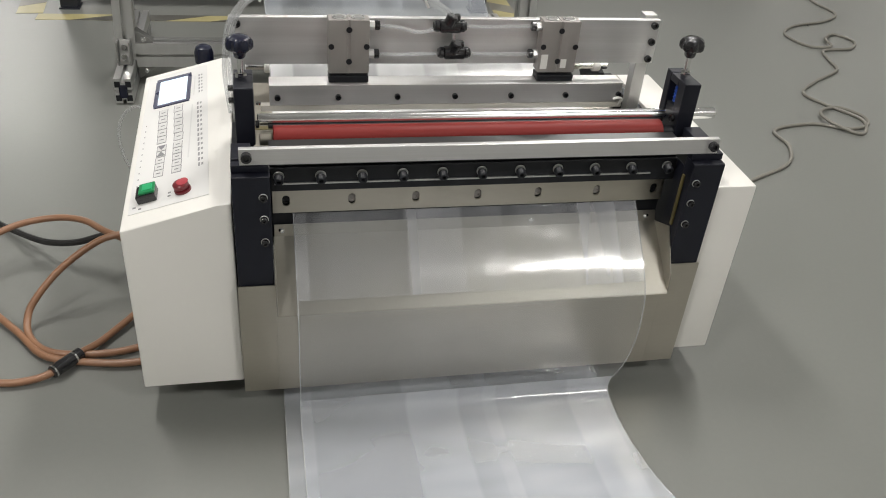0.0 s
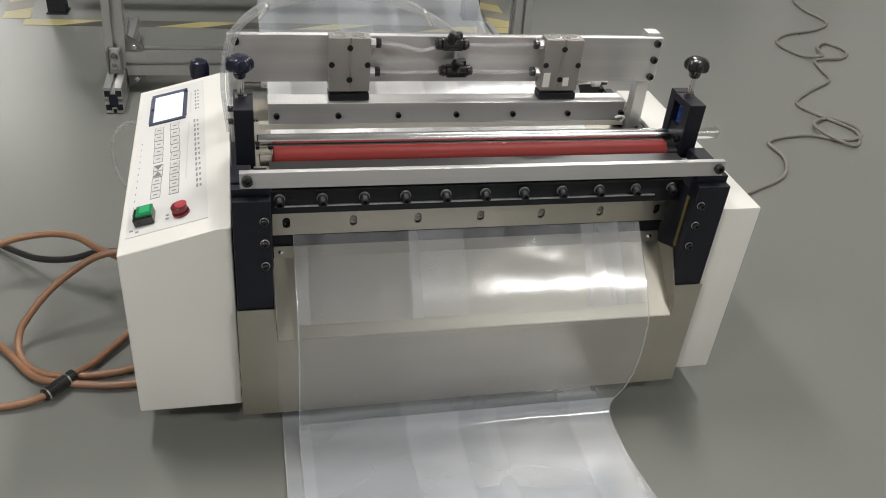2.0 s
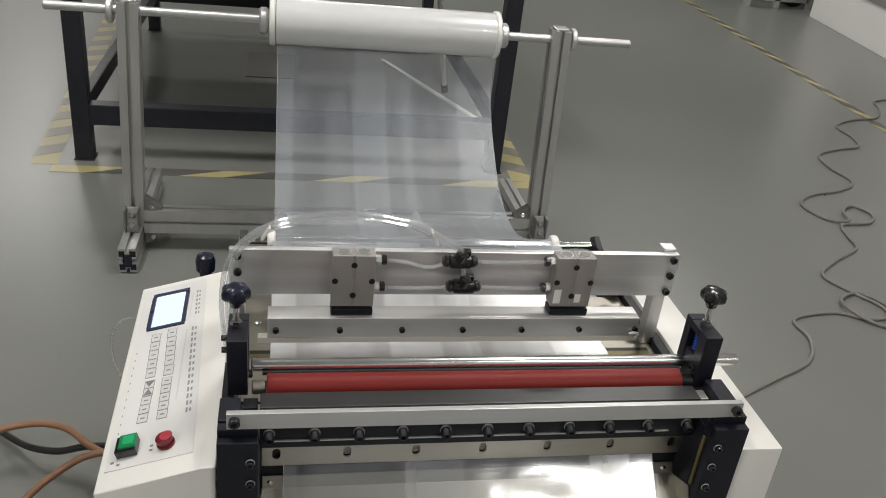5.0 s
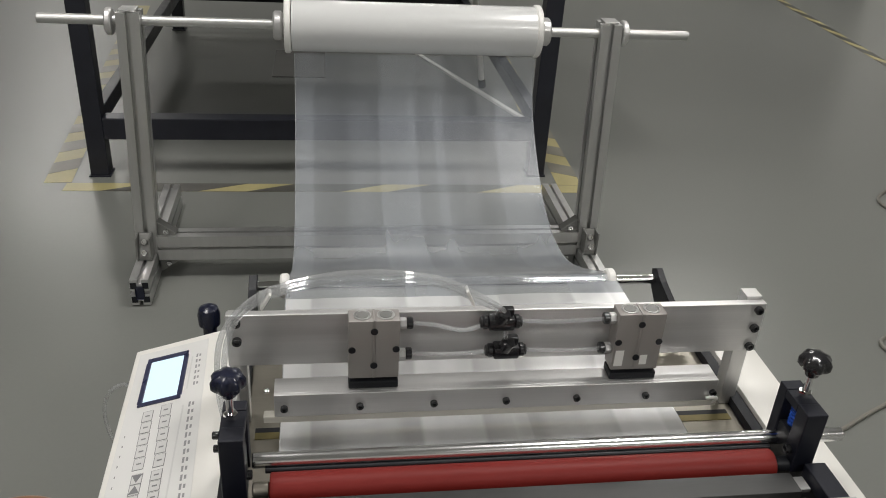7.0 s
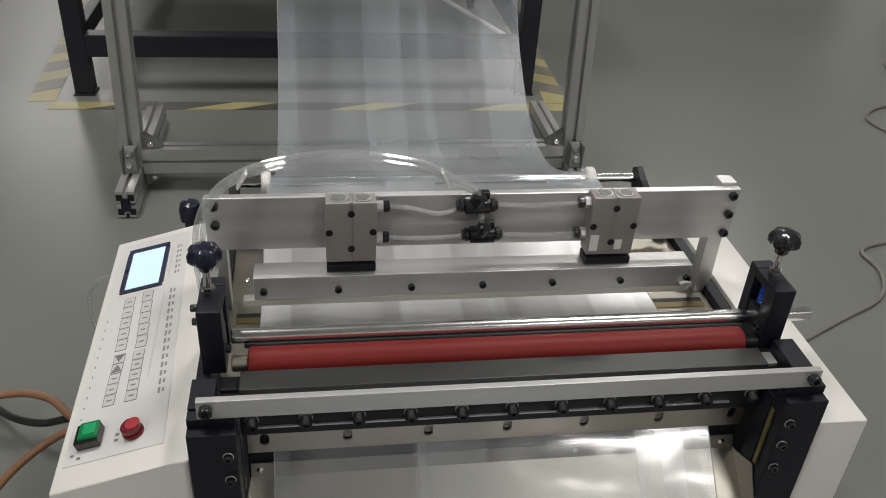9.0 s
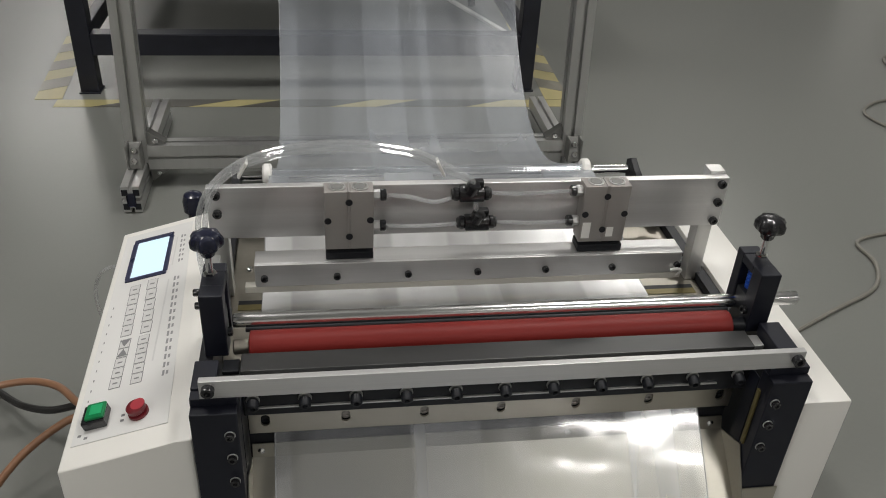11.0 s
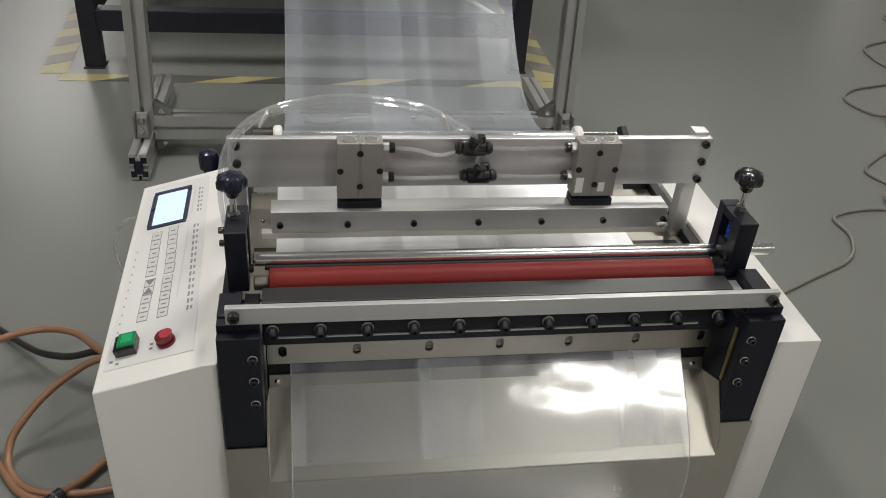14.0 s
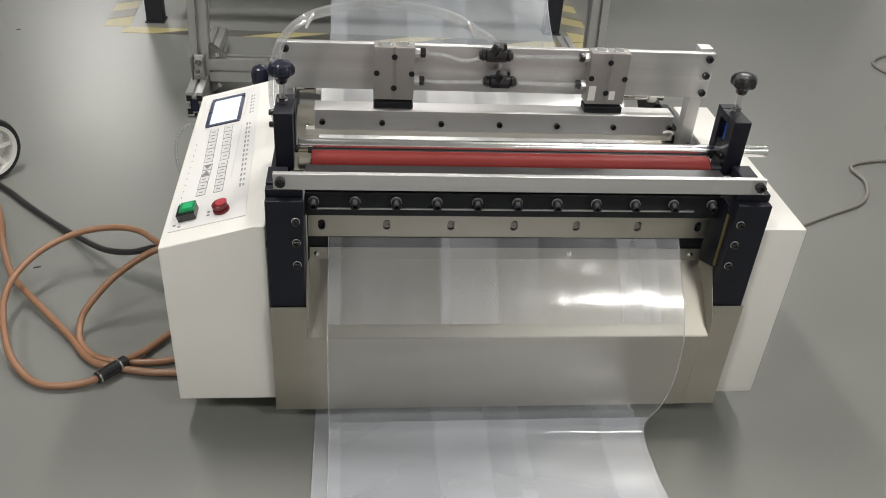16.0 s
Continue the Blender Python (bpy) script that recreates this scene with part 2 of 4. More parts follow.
def add_lathe(bm, profile, m, n=24):
    """A turned form: profile of (radius, height) about the local z axis, placed by m."""
    rings = []
    for r, h in profile:
        rings.append([bm.verts.new(m @ Vector((r * math.cos(2 * math.pi * i / n), r * math.sin(2 * math.pi * i / n), h))) for i in range(n)])
    for a, b in zip(rings, rings[1:]):
        for i in range(n):
            bm.faces.new((a[i], a[(i + 1) % n], b[(i + 1) % n], b[i]))
    bm.faces.new(rings[0][::-1])
    bm.faces.new(rings[-1])
    return bm


def rod(a, b, r, n=20, chamfer=0.15):
    a, b = Vector(a), Vector(b)
    d = b - a
    L = d.length
    c = min(r * chamfer, L * 0.2)
    m = Matrix.Translation(a) @ d.to_track_quat("Z", "Y").to_matrix().to_4x4()
    return add_lathe(bmesh.new(), [(r - c, 0), (r, c), (r, L - c), (r - c, L)], m, n)


def spline(pts, steps=8):
    """Catmull-Rom through the points."""
    p = [Vector(q) for q in pts]
    p = [p[0] * 2 - p[1]] + p + [p[-1] * 2 - p[-2]]
    out = []
    for i in range(1, len(p) - 2):
        for k in range(steps):
            t = k / steps
            out.append(0.5 * (2 * p[i] + (p[i + 1] - p[i - 1]) * t + (2 * p[i - 1] - 5 * p[i] + 4 * p[i + 1] - p[i + 2]) * t * t
                              + (3 * p[i] - p[i - 1] - 3 * p[i + 1] + p[i + 2]) * t ** 3))
    out.append(p[-2])
    return out


def hose(pts, r, n=10, steps=8):
    path = spline(pts, steps)
    bm = bmesh.new()
    rings = []
    side = None
    for i, c in enumerate(path):
        d = (path[min(i + 1, len(path) - 1)] - path[max(i - 1, 0)]).normalized()
        if side is None:
            side = d.orthogonal().normalized()
        side = (side - d * side.dot(d)).normalized()
        up = d.cross(side)
        rings.append([bm.verts.new(c + r * (side * math.cos(2 * math.pi * k / n) + up * math.sin(2 * math.pi * k / n))) for k in range(n)])
    for a, b in zip(rings, rings[1:]):
        for k in range(n):
            bm.faces.new((a[k], a[(k + 1) % n], b[(k + 1) % n], b[k]))
    bm.faces.new(rings[0][::-1])
    bm.faces.new(rings[-1])
    return bm


def prism(outline, axis, lo, hi, bevel=0.0):
    """An outline in the two other axes, drawn out along axis from lo to hi."""
    bm = bmesh.new()
    order = {"x": lambda a, b, h: (h, a, b), "y": lambda a, b, h: (a, h, b), "z": lambda a, b, h: (a, b, h)}[axis]
    lo_v = [bm.verts.new(order(a, b, lo)) for a, b in outline]
    hi_v = [bm.verts.new(order(a, b, hi)) for a, b in outline]
    bm.faces.new(lo_v)
    bm.faces.new(hi_v[::-1])
    n = len(outline)
    for i in range(n):
        bm.faces.new((lo_v[i], hi_v[i], hi_v[(i + 1) % n], lo_v[(i + 1) % n]))
    if bevel:
        bmesh.ops.bevel(bm, geom=bm.edges[:], offset=bevel, segments=2, affect="EDGES", profile=0.5)
    return bm


def cap_bolt(name, at, axis, r, h, parent, material=None):
    """A socket-head cap bolt that stands proud along axis."""
    m = Matrix.Translation(at) @ Vector(axis).to_track_quat("Z", "Y").to_matrix().to_4x4()
    bm = add_lathe(bmesh.new(), [(r, 0), (r, h * 0.85), (r * 0.85, h), (r * 0.5, h), (r * 0.45, h * 0.55)], m, 14)
    return part(name, bm, material or M_BLACKPLASTIC, parent, smooth=True)


# ---------------------------------------------------------------- the hall
def slab(name, x0, x1, y0, y1, z0, z1, mat, label, cat):
    return tagged(part(name, box(x0, x1, y0, y1, z0, z1, 0), mat), label, cat, kind="structure")


slab("floor", -7.2, 7.2, -5.2, 14.2, -0.15, 0, M_FLOOR, "grey glossy epoxy workshop floor", "floor")
slab("ceiling", -7.2, 7.2, -5.2, 14.2, CEIL + 0.12, CEIL + 0.3, M_CEIL, "plain pale painted ceiling over the hall", "ceiling")
slab("wall_north", -7.0, 7.0, 14, 14.2, 0, CEIL + 0.12, M_WALL, "plain painted wall at the end of the hall", "wall")
slab("wall_south", -7.0, 7.0, -5.2, -5, 0, CEIL + 0.12, M_WALL, "plain painted wall at the end of the hall", "wall")
slab("wall_west", -7.2, -7.0, -5.2, 14.2, 0, CEIL + 0.12, M_WALL, "plain painted side wall of the hall", "wall")
slab("wall_east", 7.0, 7.2, -5.2, 14.2, 0, CEIL + 0.12, M_WALL, "plain painted side wall of the hall", "wall")
part("partition_face", box(0.03, 0.15, 0, 6.1, 0, 1.6, 0.004), M_WALL)
bpy.data.objects["partition_face"].name = "wall_partition"
partition = tagged(bpy.data.objects["wall_partition"], "low white painted partition wall along the aisle", "wall", kind="structure")
partition.matrix_basis = pose(3.25, -0.13, 0, 0, 0, -8.5)
board = part("notice_board", box(-0.012, -0.0005, -0.7, 0.1, 0, 0.7, 0.002), M_CYL)
tagged(board, "plain grey panel fixed to the partition wall", "panel")
board.matrix_basis = pose(3.25, -0.13, 0, 0, 0, -8.5) @ pose(0.03, 5.2, 0.32)
far = empty("far_machine", "dark machine base with steel legs beyond the partition", "machine")
part("body", box(3.75, 4.35, 6.45, 7.1, 0.22, 0.9, 0.01), M_FRAME, far)
for fx in (3.72, 4.0, 4.3):
    part("leg", box(fx - 0.025, fx + 0.025, 6.15, 6.2, 0, 0.7, 0.002), M_ALUV, far)
part("foot_rail", box(3.72, 4.3, 6.15, 6.2, 0.06, 0.11, 0.002), M_ALUV, far)
part("motor", rod((4.2, 6.2, 0.14), (4.2, 6.5, 0.14), 0.13, 28), M_BLACK, far, smooth=True)
part("floor_plate", box(-0.5, -0.25, 3.28, 3.72, 0, 0.004, 0.001), M_PLATE)
tagged(bpy.data.objects["floor_plate"], "dull grey metal cover plate let into the floor", "floor plate", kind="structure")


def lamp(x, y, turn=0, power=LAMP_POWER):
    top = empty("ceiling_lamp", "long white ceiling lamp with a lit diffuser", "ceiling lamp", "ceiling lamps")
    top.matrix_basis = pose(x, y, CEIL, 0, 0, turn)
    housing = bmesh.new()
    add_box(housing, -0.62, 0.62, -0.17, -0.15, 0, 0.07, 0.002)
    add_box(housing, -0.62, 0.62, 0.15, 0.17, 0, 0.07, 0.002)
    add_box(housing, -0.62, -0.6, -0.15, 0.15, 0, 0.07, 0.002)
    add_box(housing, 0.6, 0.62, -0.15, 0.15, 0, 0.07, 0.002)
    add_box(housing, -0.62, 0.62, -0.17, 0.17, 0.072, 0.12, 0.002)
    part("housing", housing, M_WHITE, top)
    part("diffuser", box(-0.598, 0.598, -0.148, 0.148, 0.05, 0.066, 0), M_LAMP, top)
    li = bpy.data.lights.new("lamp_light", "AREA")
    li.shape, li.size, li.size_y, li.energy, li.color = "RECTANGLE", 1.15, 0.28, power, (1.0, 0.975, 0.94)
    ob = new("lamp_light", li)
    ob.parent = top
    ob.location = (0, 0, 0.02)


for lx, ly in LAMPS:
    lamp(lx, ly)
for lx, ly in OVERHEAD:
    lamp(lx, ly, 90, OVERHEAD_POWER)


def tape(name, a, b, width, pitch, label, lean=1.0, dark=0.25, ink=None):
    """Striped hazard tape from a to b: a yellow strip with slanting black stripes on it."""
    a, b = Vector((*a, 0)), Vector((*b, 0))
    d = (b - a).normalized()
    s = Vector((-d.y, d.x, 0))
    L = (b - a).length
    bm = bmesh.new()
    add_box(bm, 0, L, -width / 2, width / 2, 0.0004, 0.0012)
    base = tagged(part(name, bm, M_YELLOW), label, "floor tape", kind="structure")
    base.matrix_basis = Matrix.Translation(a) @ d.to_track_quat("X", "Z").to_matrix().to_4x4()
    h, sk = width / 2 + 0.0008, width * lean
    stripe = prism([(-sk / 2 - pitch * dark, -h), (-sk / 2 + pitch * dark, -h), (sk / 2 + pitch * dark, h), (sk / 2 - pitch * dark, h)], "z", 0.0013, 0.0018)
    first = part("stripe", stripe, ink or M_TAPEBLACK, base)
    k = 0
    x = pitch * 0.75
    while x < L - pitch * 0.6:
        o = first if k == 0 else new("stripe", first.data)
        o.parent = base
        o.location = (x, 0, 0)
        x += pitch
        k += 1
    return base


# ---------------------------------------------------------------- the cutting machine
machine = empty("sheet_cutting_machine", "cream and black roll-to-sheet film cutting machine standing on the floor", "cutting machine")


def panel_z(x, y):
    return 0.388 + 0.274 * (x + 0.573) + 0.075 * y


def control_box():
    bm = bmesh.new()
    X = (-0.575, -0.427, -0.4065)
    top = lambda x, y: panel_z(min(x, -0.427), y) + (0.003 if x > -0.42 else 0)
    ring = []
    for y in (0.0, 0.5):
        ring.append([bm.verts.new((X[0], y, 0.065)), bm.verts.new((X[2], y, 0.065)), bm.verts.new((X[2], y, top(X[2], y))),
                     bm.verts.new((X[1], y, top(X[1], y))), bm.verts.new((X[0], y, top(X[0], y)))])
    bm.faces.new(ring[0])
    bm.faces.new(ring[1][::-1])
    for i in range(5):
        bm.faces.new((ring[0][i], ring[1][i], ring[1][(i + 1) % 5], ring[0][(i + 1) % 5]))
    bmesh.ops.bevel(bm, geom=bm.edges[:], offset=0.0028, segments=3, affect="EDGES", profile=0.5)
    body = part("control_box", bm, M_WHITE, machine, "cream powder-coated steel control box", smooth=True)

    slope = Matrix.Rotation(math.atan(0.075), 4, "X") @ Matrix.Rotation(-math.atan(0.274), 4, "Y")

    def on(x, y, lift=0.0):
        return Matrix.Translation((x, y, panel_z(x, y) + lift)) @ slope

    def flat(name, x0, x1, y0, y1, h, mat, lift=0.0, bevel=0.0, label=""):
        cx, cy = (x0 + x1) / 2, (y0 + y1) / 2
        b = box((x0 - x1) / 2, (x1 - x0) / 2, (y0 - y1) / 2, (y1 - y0) / 2, 0, h, bevel)
        bmesh.ops.transform(b, matrix=on(cx, cy, lift), verts=b.verts[:])
        return part(name, b, mat, body, label)

    # printed foil, slightly narrower at the far end
    bm = bmesh.new()
    lo = [(-0.5655, 0.036), (-0.441, 0.036), (-0.4555, 0.486), (-0.5665, 0.486)]
    a = [bm.verts.new((x, y, panel_z(x, y) + 0.0002)) for x, y in lo]
    b = [bm.verts.new((x, y, panel_z(x, y) + 0.0012)) for x, y in lo]
    bm.faces.new(a[::-1])
    bm.faces.new(b)
    for i in range(4):
        bm.faces.new((a[i], a[(i + 1) % 4], b[(i + 1) % 4], b[i]))
    part("control_panel", bm, M_OVERLAY, body, "pale grey printed membrane panel")
    # lit screen in its dark frame
    for nm, x0, x1, y0, y1 in (("screen_frame", -0.5505, -0.4835, 0.357, 0.364), ("screen_frame", -0.5505, -0.4835, 0.457, 0.466),
                               ("screen_frame", -0.5505, -0.5435, 0.364, 0.457), ("screen_frame", -0.4905, -0.4835, 0.364, 0.457)):
        flat(nm, x0, x1, y0, y1, 0.0022, M_BEZEL, 0.0012)
    flat("screen", -0.5433, -0.4907, 0.3642, 0.4568, 0.0014, M_SCREEN, 0.0012, 0, "lit pale blue display")
    # membrane keys: an inked outline with the pale key face on it
    def key(x, y, w=0.0165, h=0.0185):
        k = flat("key", x - w / 2, x + w / 2, y - h / 2, y + h / 2, 0.0003, M_INK, 0.0012)
        f = flat("key_face", x - w / 2 + 0.001, x + w / 2 - 0.001, y - h / 2 + 0.001, y + h / 2 - 0.001, 0.0003, M_KEY, 0.0016)
        flat("key_mark", x - 0.0035, x + 0.0035, y - 0.0012, y + 0.0012, 0.0002, M_INK, 0.002)
    for i in range(5):
        key(-0.5035 + 0.0014 * i, 0.338 - 0.0253 * i, h=0.0238)
        key(-0.530 + 0.0008 * i, 0.3335 - 0.0236 * i, h=0.0222)
        key(-0.498 + 0.0005 * i, 0.2105 - 0.0195 * i, h=0.0185)
    for y in (0.173, 0.153, 0.133):
        key(-0.5255, y)
    for y, s in ((0.2115, -1), (0.1925, 1)):
        key(-0.525, y)
        t = bmesh.new()
        c = [(-0.0075, 0.007 * s * -1), (0.0075, 0.007 * s * -1), (0, 0.007 * s)]
        vs = [t.verts.new((p, q, h)) for h in (0, 0.0004) for p, q in c]
        t.faces.new(vs[:3])
        t.faces.new(vs[3:])
        for i in range(3):
            t.faces.new((vs[i], vs[(i + 1) % 3], vs[3 + (i + 1) % 3], vs[3 + i]))
        bmesh.ops.transform(t, matrix=on(-0.525, y, 0.0022), verts=t.verts[:])
        part("arrow_mark", t, M_INK, body)
    # rows of lettering too small to read
    def bars(x0, y0, x1, y1, n, size, fill=0.7):
        for i in range(n):
            f = i / max(1, n - 1)
            x, y = x0 + (x1 - x0) * f, y0 + (y1 - y0) * f
            p = abs(y1 - y0) / n * fill
            flat("print_bar", x - size / 2, x - size / 8, y - p / 2, y + p / 2, 0.0002, M_LETTER, 0.0012)
            flat("print_bar", x + size / 8, x + size / 2, y - p / 3, y + p / 3, 0.0002, M_LETTER, 0.0012)
    bars(-0.4675, 0.449, -0.465, 0.383, 6, 0.0075)
    bars(-0.466, 0.338, -0.4565, 0.130, 14, 0.0085)
    flat("print_bar", -0.4795, -0.477, 0.16, 0.34, 0.0002, M_KEY, 0.0012)
    flat("print_bar", -0.4785, -0.476, 0.375, 0.45, 0.0002, M_KEY, 0.0012)
    for i in range(12):
        flat("print_bar", -0.5585, -0.557, 0.09 + 0.019 * i, 0.094 + 0.019 * i, 0.0002, M_INK, 0.0012)
    flat("print_bar", -0.5595, -0.5545, 0.049, 0.053, 0.0002, M_INK, 0.0012)
    flat("print_bar", -0.5505, -0.5455, 0.043, 0.047, 0.0002, M_INK, 0.0012)
    flat("print_bar", -0.506, -0.501, 0.058, 0.062, 0.0002, M_INK, 0.0012)
    flat("print_bar", -0.506, -0.501, 0.067, 0.071, 0.0002, M_INK, 0.0012)
    # push buttons
    flat("green_button", -0.552, -0.521, 0.056, 0.088, 0.014, M_BLACKPLASTIC, 0.001, 0.002, "square green push button in a black frame")
    flat("green_cap", -0.5495, -0.5235, 0.0585, 0.0855, 0.005, M_GREENBTN, 0.0148, 0.002)
    flat("green_lens", -0.5445, -0.5285, 0.0635, 0.0805, 0.001, M_GREENLENS, 0.0198, 0.0004)
    part("red_button", add_lathe(bmesh.new(), [(0.0135, 0), (0.0135, 0.004), (0.0105, 0.005), (0.0105, 0.006), (0.0125, 0.008), (0.0125, 0.0135), (0.0105, 0.0155), (0.005, 0.016)],
                                 on(-0.482, 0.066, 0.001), 28), M_REDBTN, body, "round red push button", smooth=True)
    part("red_lens", add_lathe(bmesh.new(), [(0.0096, 0), (0.0094, 0.0008), (0.004, 0.001)], on(-0.482, 0.066, 0.0168), 24), M_REDLENS, body, "paler red button face", smooth=True)
    # feet
    for x in (-0.55, -0.43):
        for y in (0.12, 0.45):
            part("foot", rod((x, y, 0.0), (x, y, 0.066), 0.014), M_RUBBER, body, smooth=True)
    # hinge pins on the front corner
    for z in (0.07, 0.105, 0.145, 0.39):
        part("edge_pin", box(-0.4062, -0.4022, -0.003, 0.004, z, z + 0.012, 0.0008), M_BLACK if z > 0.3 else M_WHITEPLASTIC, body)
    return body


control_box()

right_box = part("drive_box", box(0.409, 0.485, 0.0, 0.492, 0.065, 0.43, 0.003), M_WHITE, machine, "cream powder-coated steel drive box", smooth=True)
for y in (0.12, 0.44):
    part("foot", rod((0.447, y, 0.0), (0.447, y, 0.066), 0.014), M_RUBBER, right_box, smooth=True)

# side frames and front end plates
for s in (-1, 1):
    part("side_frame", prism([(0.02, 0.06), (0.51, 0.06), (0.51, 0.426), (0.2, 0.426), (0.19, 0.476), (0.02, 0.476)], "x", min(s * 0.386, s * 0.404), max(s * 0.386, s * 0.404), 0.001), M_BLACK, machine)
    plate = part("end_plate", box(min(s * 0.347, s * 0.404), max(s * 0.347, s * 0.404), -0.012, 0.019, 0.262, 0.482, 0.0015), M_NAVY, machine, "black end plate with three bolts")
    for z in (0.447, 0.408, 0.366):
        # bright ring stands in for the crescent glint on each bolt head
        part("glint_ring", rod((s * 0.358, -0.0122, z), (s * 0.358, -0.0138, z), 0.0068, 20), M_ALUV, plate, smooth=True)
        cap_bolt("bolt", (s * 0.358, -0.0138, z), (0, -1, 0), 0.0058, 0.006, plate)
for s in (-1, 1):
    part("inner_cheek", box(min(s * 0.3462, s * 0.3469), max(s * 0.3462, s * 0.3469), 0.0195, 0.0435, 0.31, 0.465, 0.0), M_NAVY, machine)
part("guide_edge", box(0.3435, 0.3465, 0.006, 0.013, 0.352, 0.452, 0.0005), M_OLIVE, machine)

# front bar
bar = part("front_bar", box(-0.391, 0.391, 0.003, 0.0125, 0.4945, 0.5215, 0.0008), M_ALU, machine, "brushed aluminium front bar")
for s in (-1, 1):
    cap_bolt("bolt", (s * 0.38, 0.003, 0.5095), (0, -1, 0), 0.0082, 0.009, bar)
    part("bar_block", box(min(s * 0.374, s * 0.404), max(s * 0.374, s * 0.404), 0.0195, 0.072 if s < 0 else 0.098, 0.4765, 0.4975, 0.0015), M_NAVY, machine)
    part("bar_backing", box(min(s * 0.3475, s * 0.404), max(s * 0.3475, s * 0.404), 0.0035, 0.019, 0.4825, 0.494, 0.0008), M_NAVY, machine)
    part("bar_spacer", box(min(s * 0.35, s * 0.371), max(s * 0.35, s * 0.371), 0.066, 0.09, 0.4755, 0.482, 0.001), M_BLACK if s < 0 else M_ALUV, machine)

# upper knife holder with its row of bolts
holder = part("knife_holder", box(-0.3465, 0.3465, 0.044, 0.07, 0.4235, 0.466, 0.0015), M_BLACK, machine, "black upper knife holder")
part("holder_ledge", box(-0.3465, 0.3465, 0.05, 0.085, 0.467, 0.495, 0.0008), M_DARKSTEEL, machine, "dark polished steel ledge before the roller")
part("knife_edge", box(-0.34, 0.30, 0.0405, 0.0438, 0.4375, 0.4398, 0.0004), M_ALUV, holder, "thin bright steel strip")
for i in range(11):
    x = -0.333 + 0.0661 * i
    # bright ring again draws the glint at the bolt's upper rim
    part("glint_ring", rod((x, 0.0438, 0.452), (x, 0.0405, 0.452), 0.0088, 20), M_ALUV, holder, smooth=True)
    cap_bolt("bolt", (x, 0.0405, 0.451), (0, -0.95, -0.25), 0.0078, 0.012, holder, M_BLACK)

# slotted stainless plate
slots = [-0.322 + 0.108 * i for i in range(7)]
bm = bmesh.new()


def loop_edges(pts):
    vs = [bm.verts.new((x, 0.0655, z)) for x, z in pts]
    return [bm.edges.new((vs[i], vs[(i + 1) % len(vs)])) for i in range(len(vs))]


ring = loop_edges([(-0.3440, 0.370), (0.3440, 0.370), (0.3440, 0.4205), (-0.3440, 0.4205)])
for c in slots:
    oval = [(c + 0.0062 * math.cos(a), 0.393 + 0.0062 * math.sin(a) + (0.0038 if math.sin(a) >= 0 else -0.0038)) for a in [math.pi * (k + 0.5) / 8 for k in range(16)]]
    ring += loop_edges(oval)
bmesh.ops.triangle_fill(bm, use_beauty=True, use_dissolve=False, edges=ring)
faces = bmesh.ops.extrude_face_region(bm, geom=bm.faces[:])["geom"]
bmesh.ops.translate(bm, vec=(0, 0.003, 0), verts=[v for v in faces if isinstance(v, bmesh.types.BMVert)])
part("slotted_plate", bm, M_STEEL, machine, "stainless plate with seven oblong slots")
for k, c in enumerate(slots):
    cap_bolt("slot_bolt", (c, 0.0745, 0.392), (0, -1, -0.1), 0.008, 0.005, machine, M_BLACK if k in (0, 6) else M_CYL)
part("lower_knife_bar", box(-0.3465, 0.3465, 0.075, 0.11, 0.30, 0.44, 0.001), M_BLACK, machine, "black lower knife bar")

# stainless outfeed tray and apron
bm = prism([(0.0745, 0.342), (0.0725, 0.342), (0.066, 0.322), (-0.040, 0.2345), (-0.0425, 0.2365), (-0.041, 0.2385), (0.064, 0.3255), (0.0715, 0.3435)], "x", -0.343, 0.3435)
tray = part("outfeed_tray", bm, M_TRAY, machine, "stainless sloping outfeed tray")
for x in (-0.331, -0.112, 0.107, 0.326):
    part("tray_bolt", add_lathe(bmesh.new(), [(0.0065, 0), (0.0055, 0.003), (0.0025, 0.0048)], Matrix.Translation((x, 0.0705, 0.332)) @ Vector((0, -1, 0.2)).to_track_quat("Z", "Y").to_matrix().to_4x4(), 16), M_CHROME, tray, smooth=True)
for s in (-1, 1):
    x0 = -0.343 if s < 0 else 0.3435
    o = 0.001 * s
    bm = bmesh.new()
    A = [(x0, 0.066, 0.324), (x0, -0.041, 0.2365), (x0 + o, -0.036, 0.272), (x0 + o, 0.012, 0.346)]
    va = [bm.verts.new(p) for p in A]
    vb = [bm.verts.new((p[0] + 0.0014 * s, p[1], p[2])) for p in A]
    bm.faces.new(va)
    bm.faces.new(vb[::-1])
    for i in range(4):
        bm.faces.new((va[i], vb[i], vb[(i + 1) % 4], va[(i + 1) % 4]))
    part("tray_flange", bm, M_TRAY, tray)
bm = bmesh.new()
add_box(bm, -0.4055, -0.3452, -0.016, -0.0135, 0.052, 0.282, 0.0006)
add_box(bm, 0.3465, 0.4065, -0.016, -0.0135, 0.052, 0.282, 0.0006)
add_box(bm, -0.3452, 0.3465, -0.016, -0.0135, 0.052, 0.236)
add_box(bm, -0.4055, 0.4065, -0.0135, 0.02, 0.052, 0.0545)
part("front_apron", bm, M_STEEL, machine, "stainless front apron, faintly smudged")

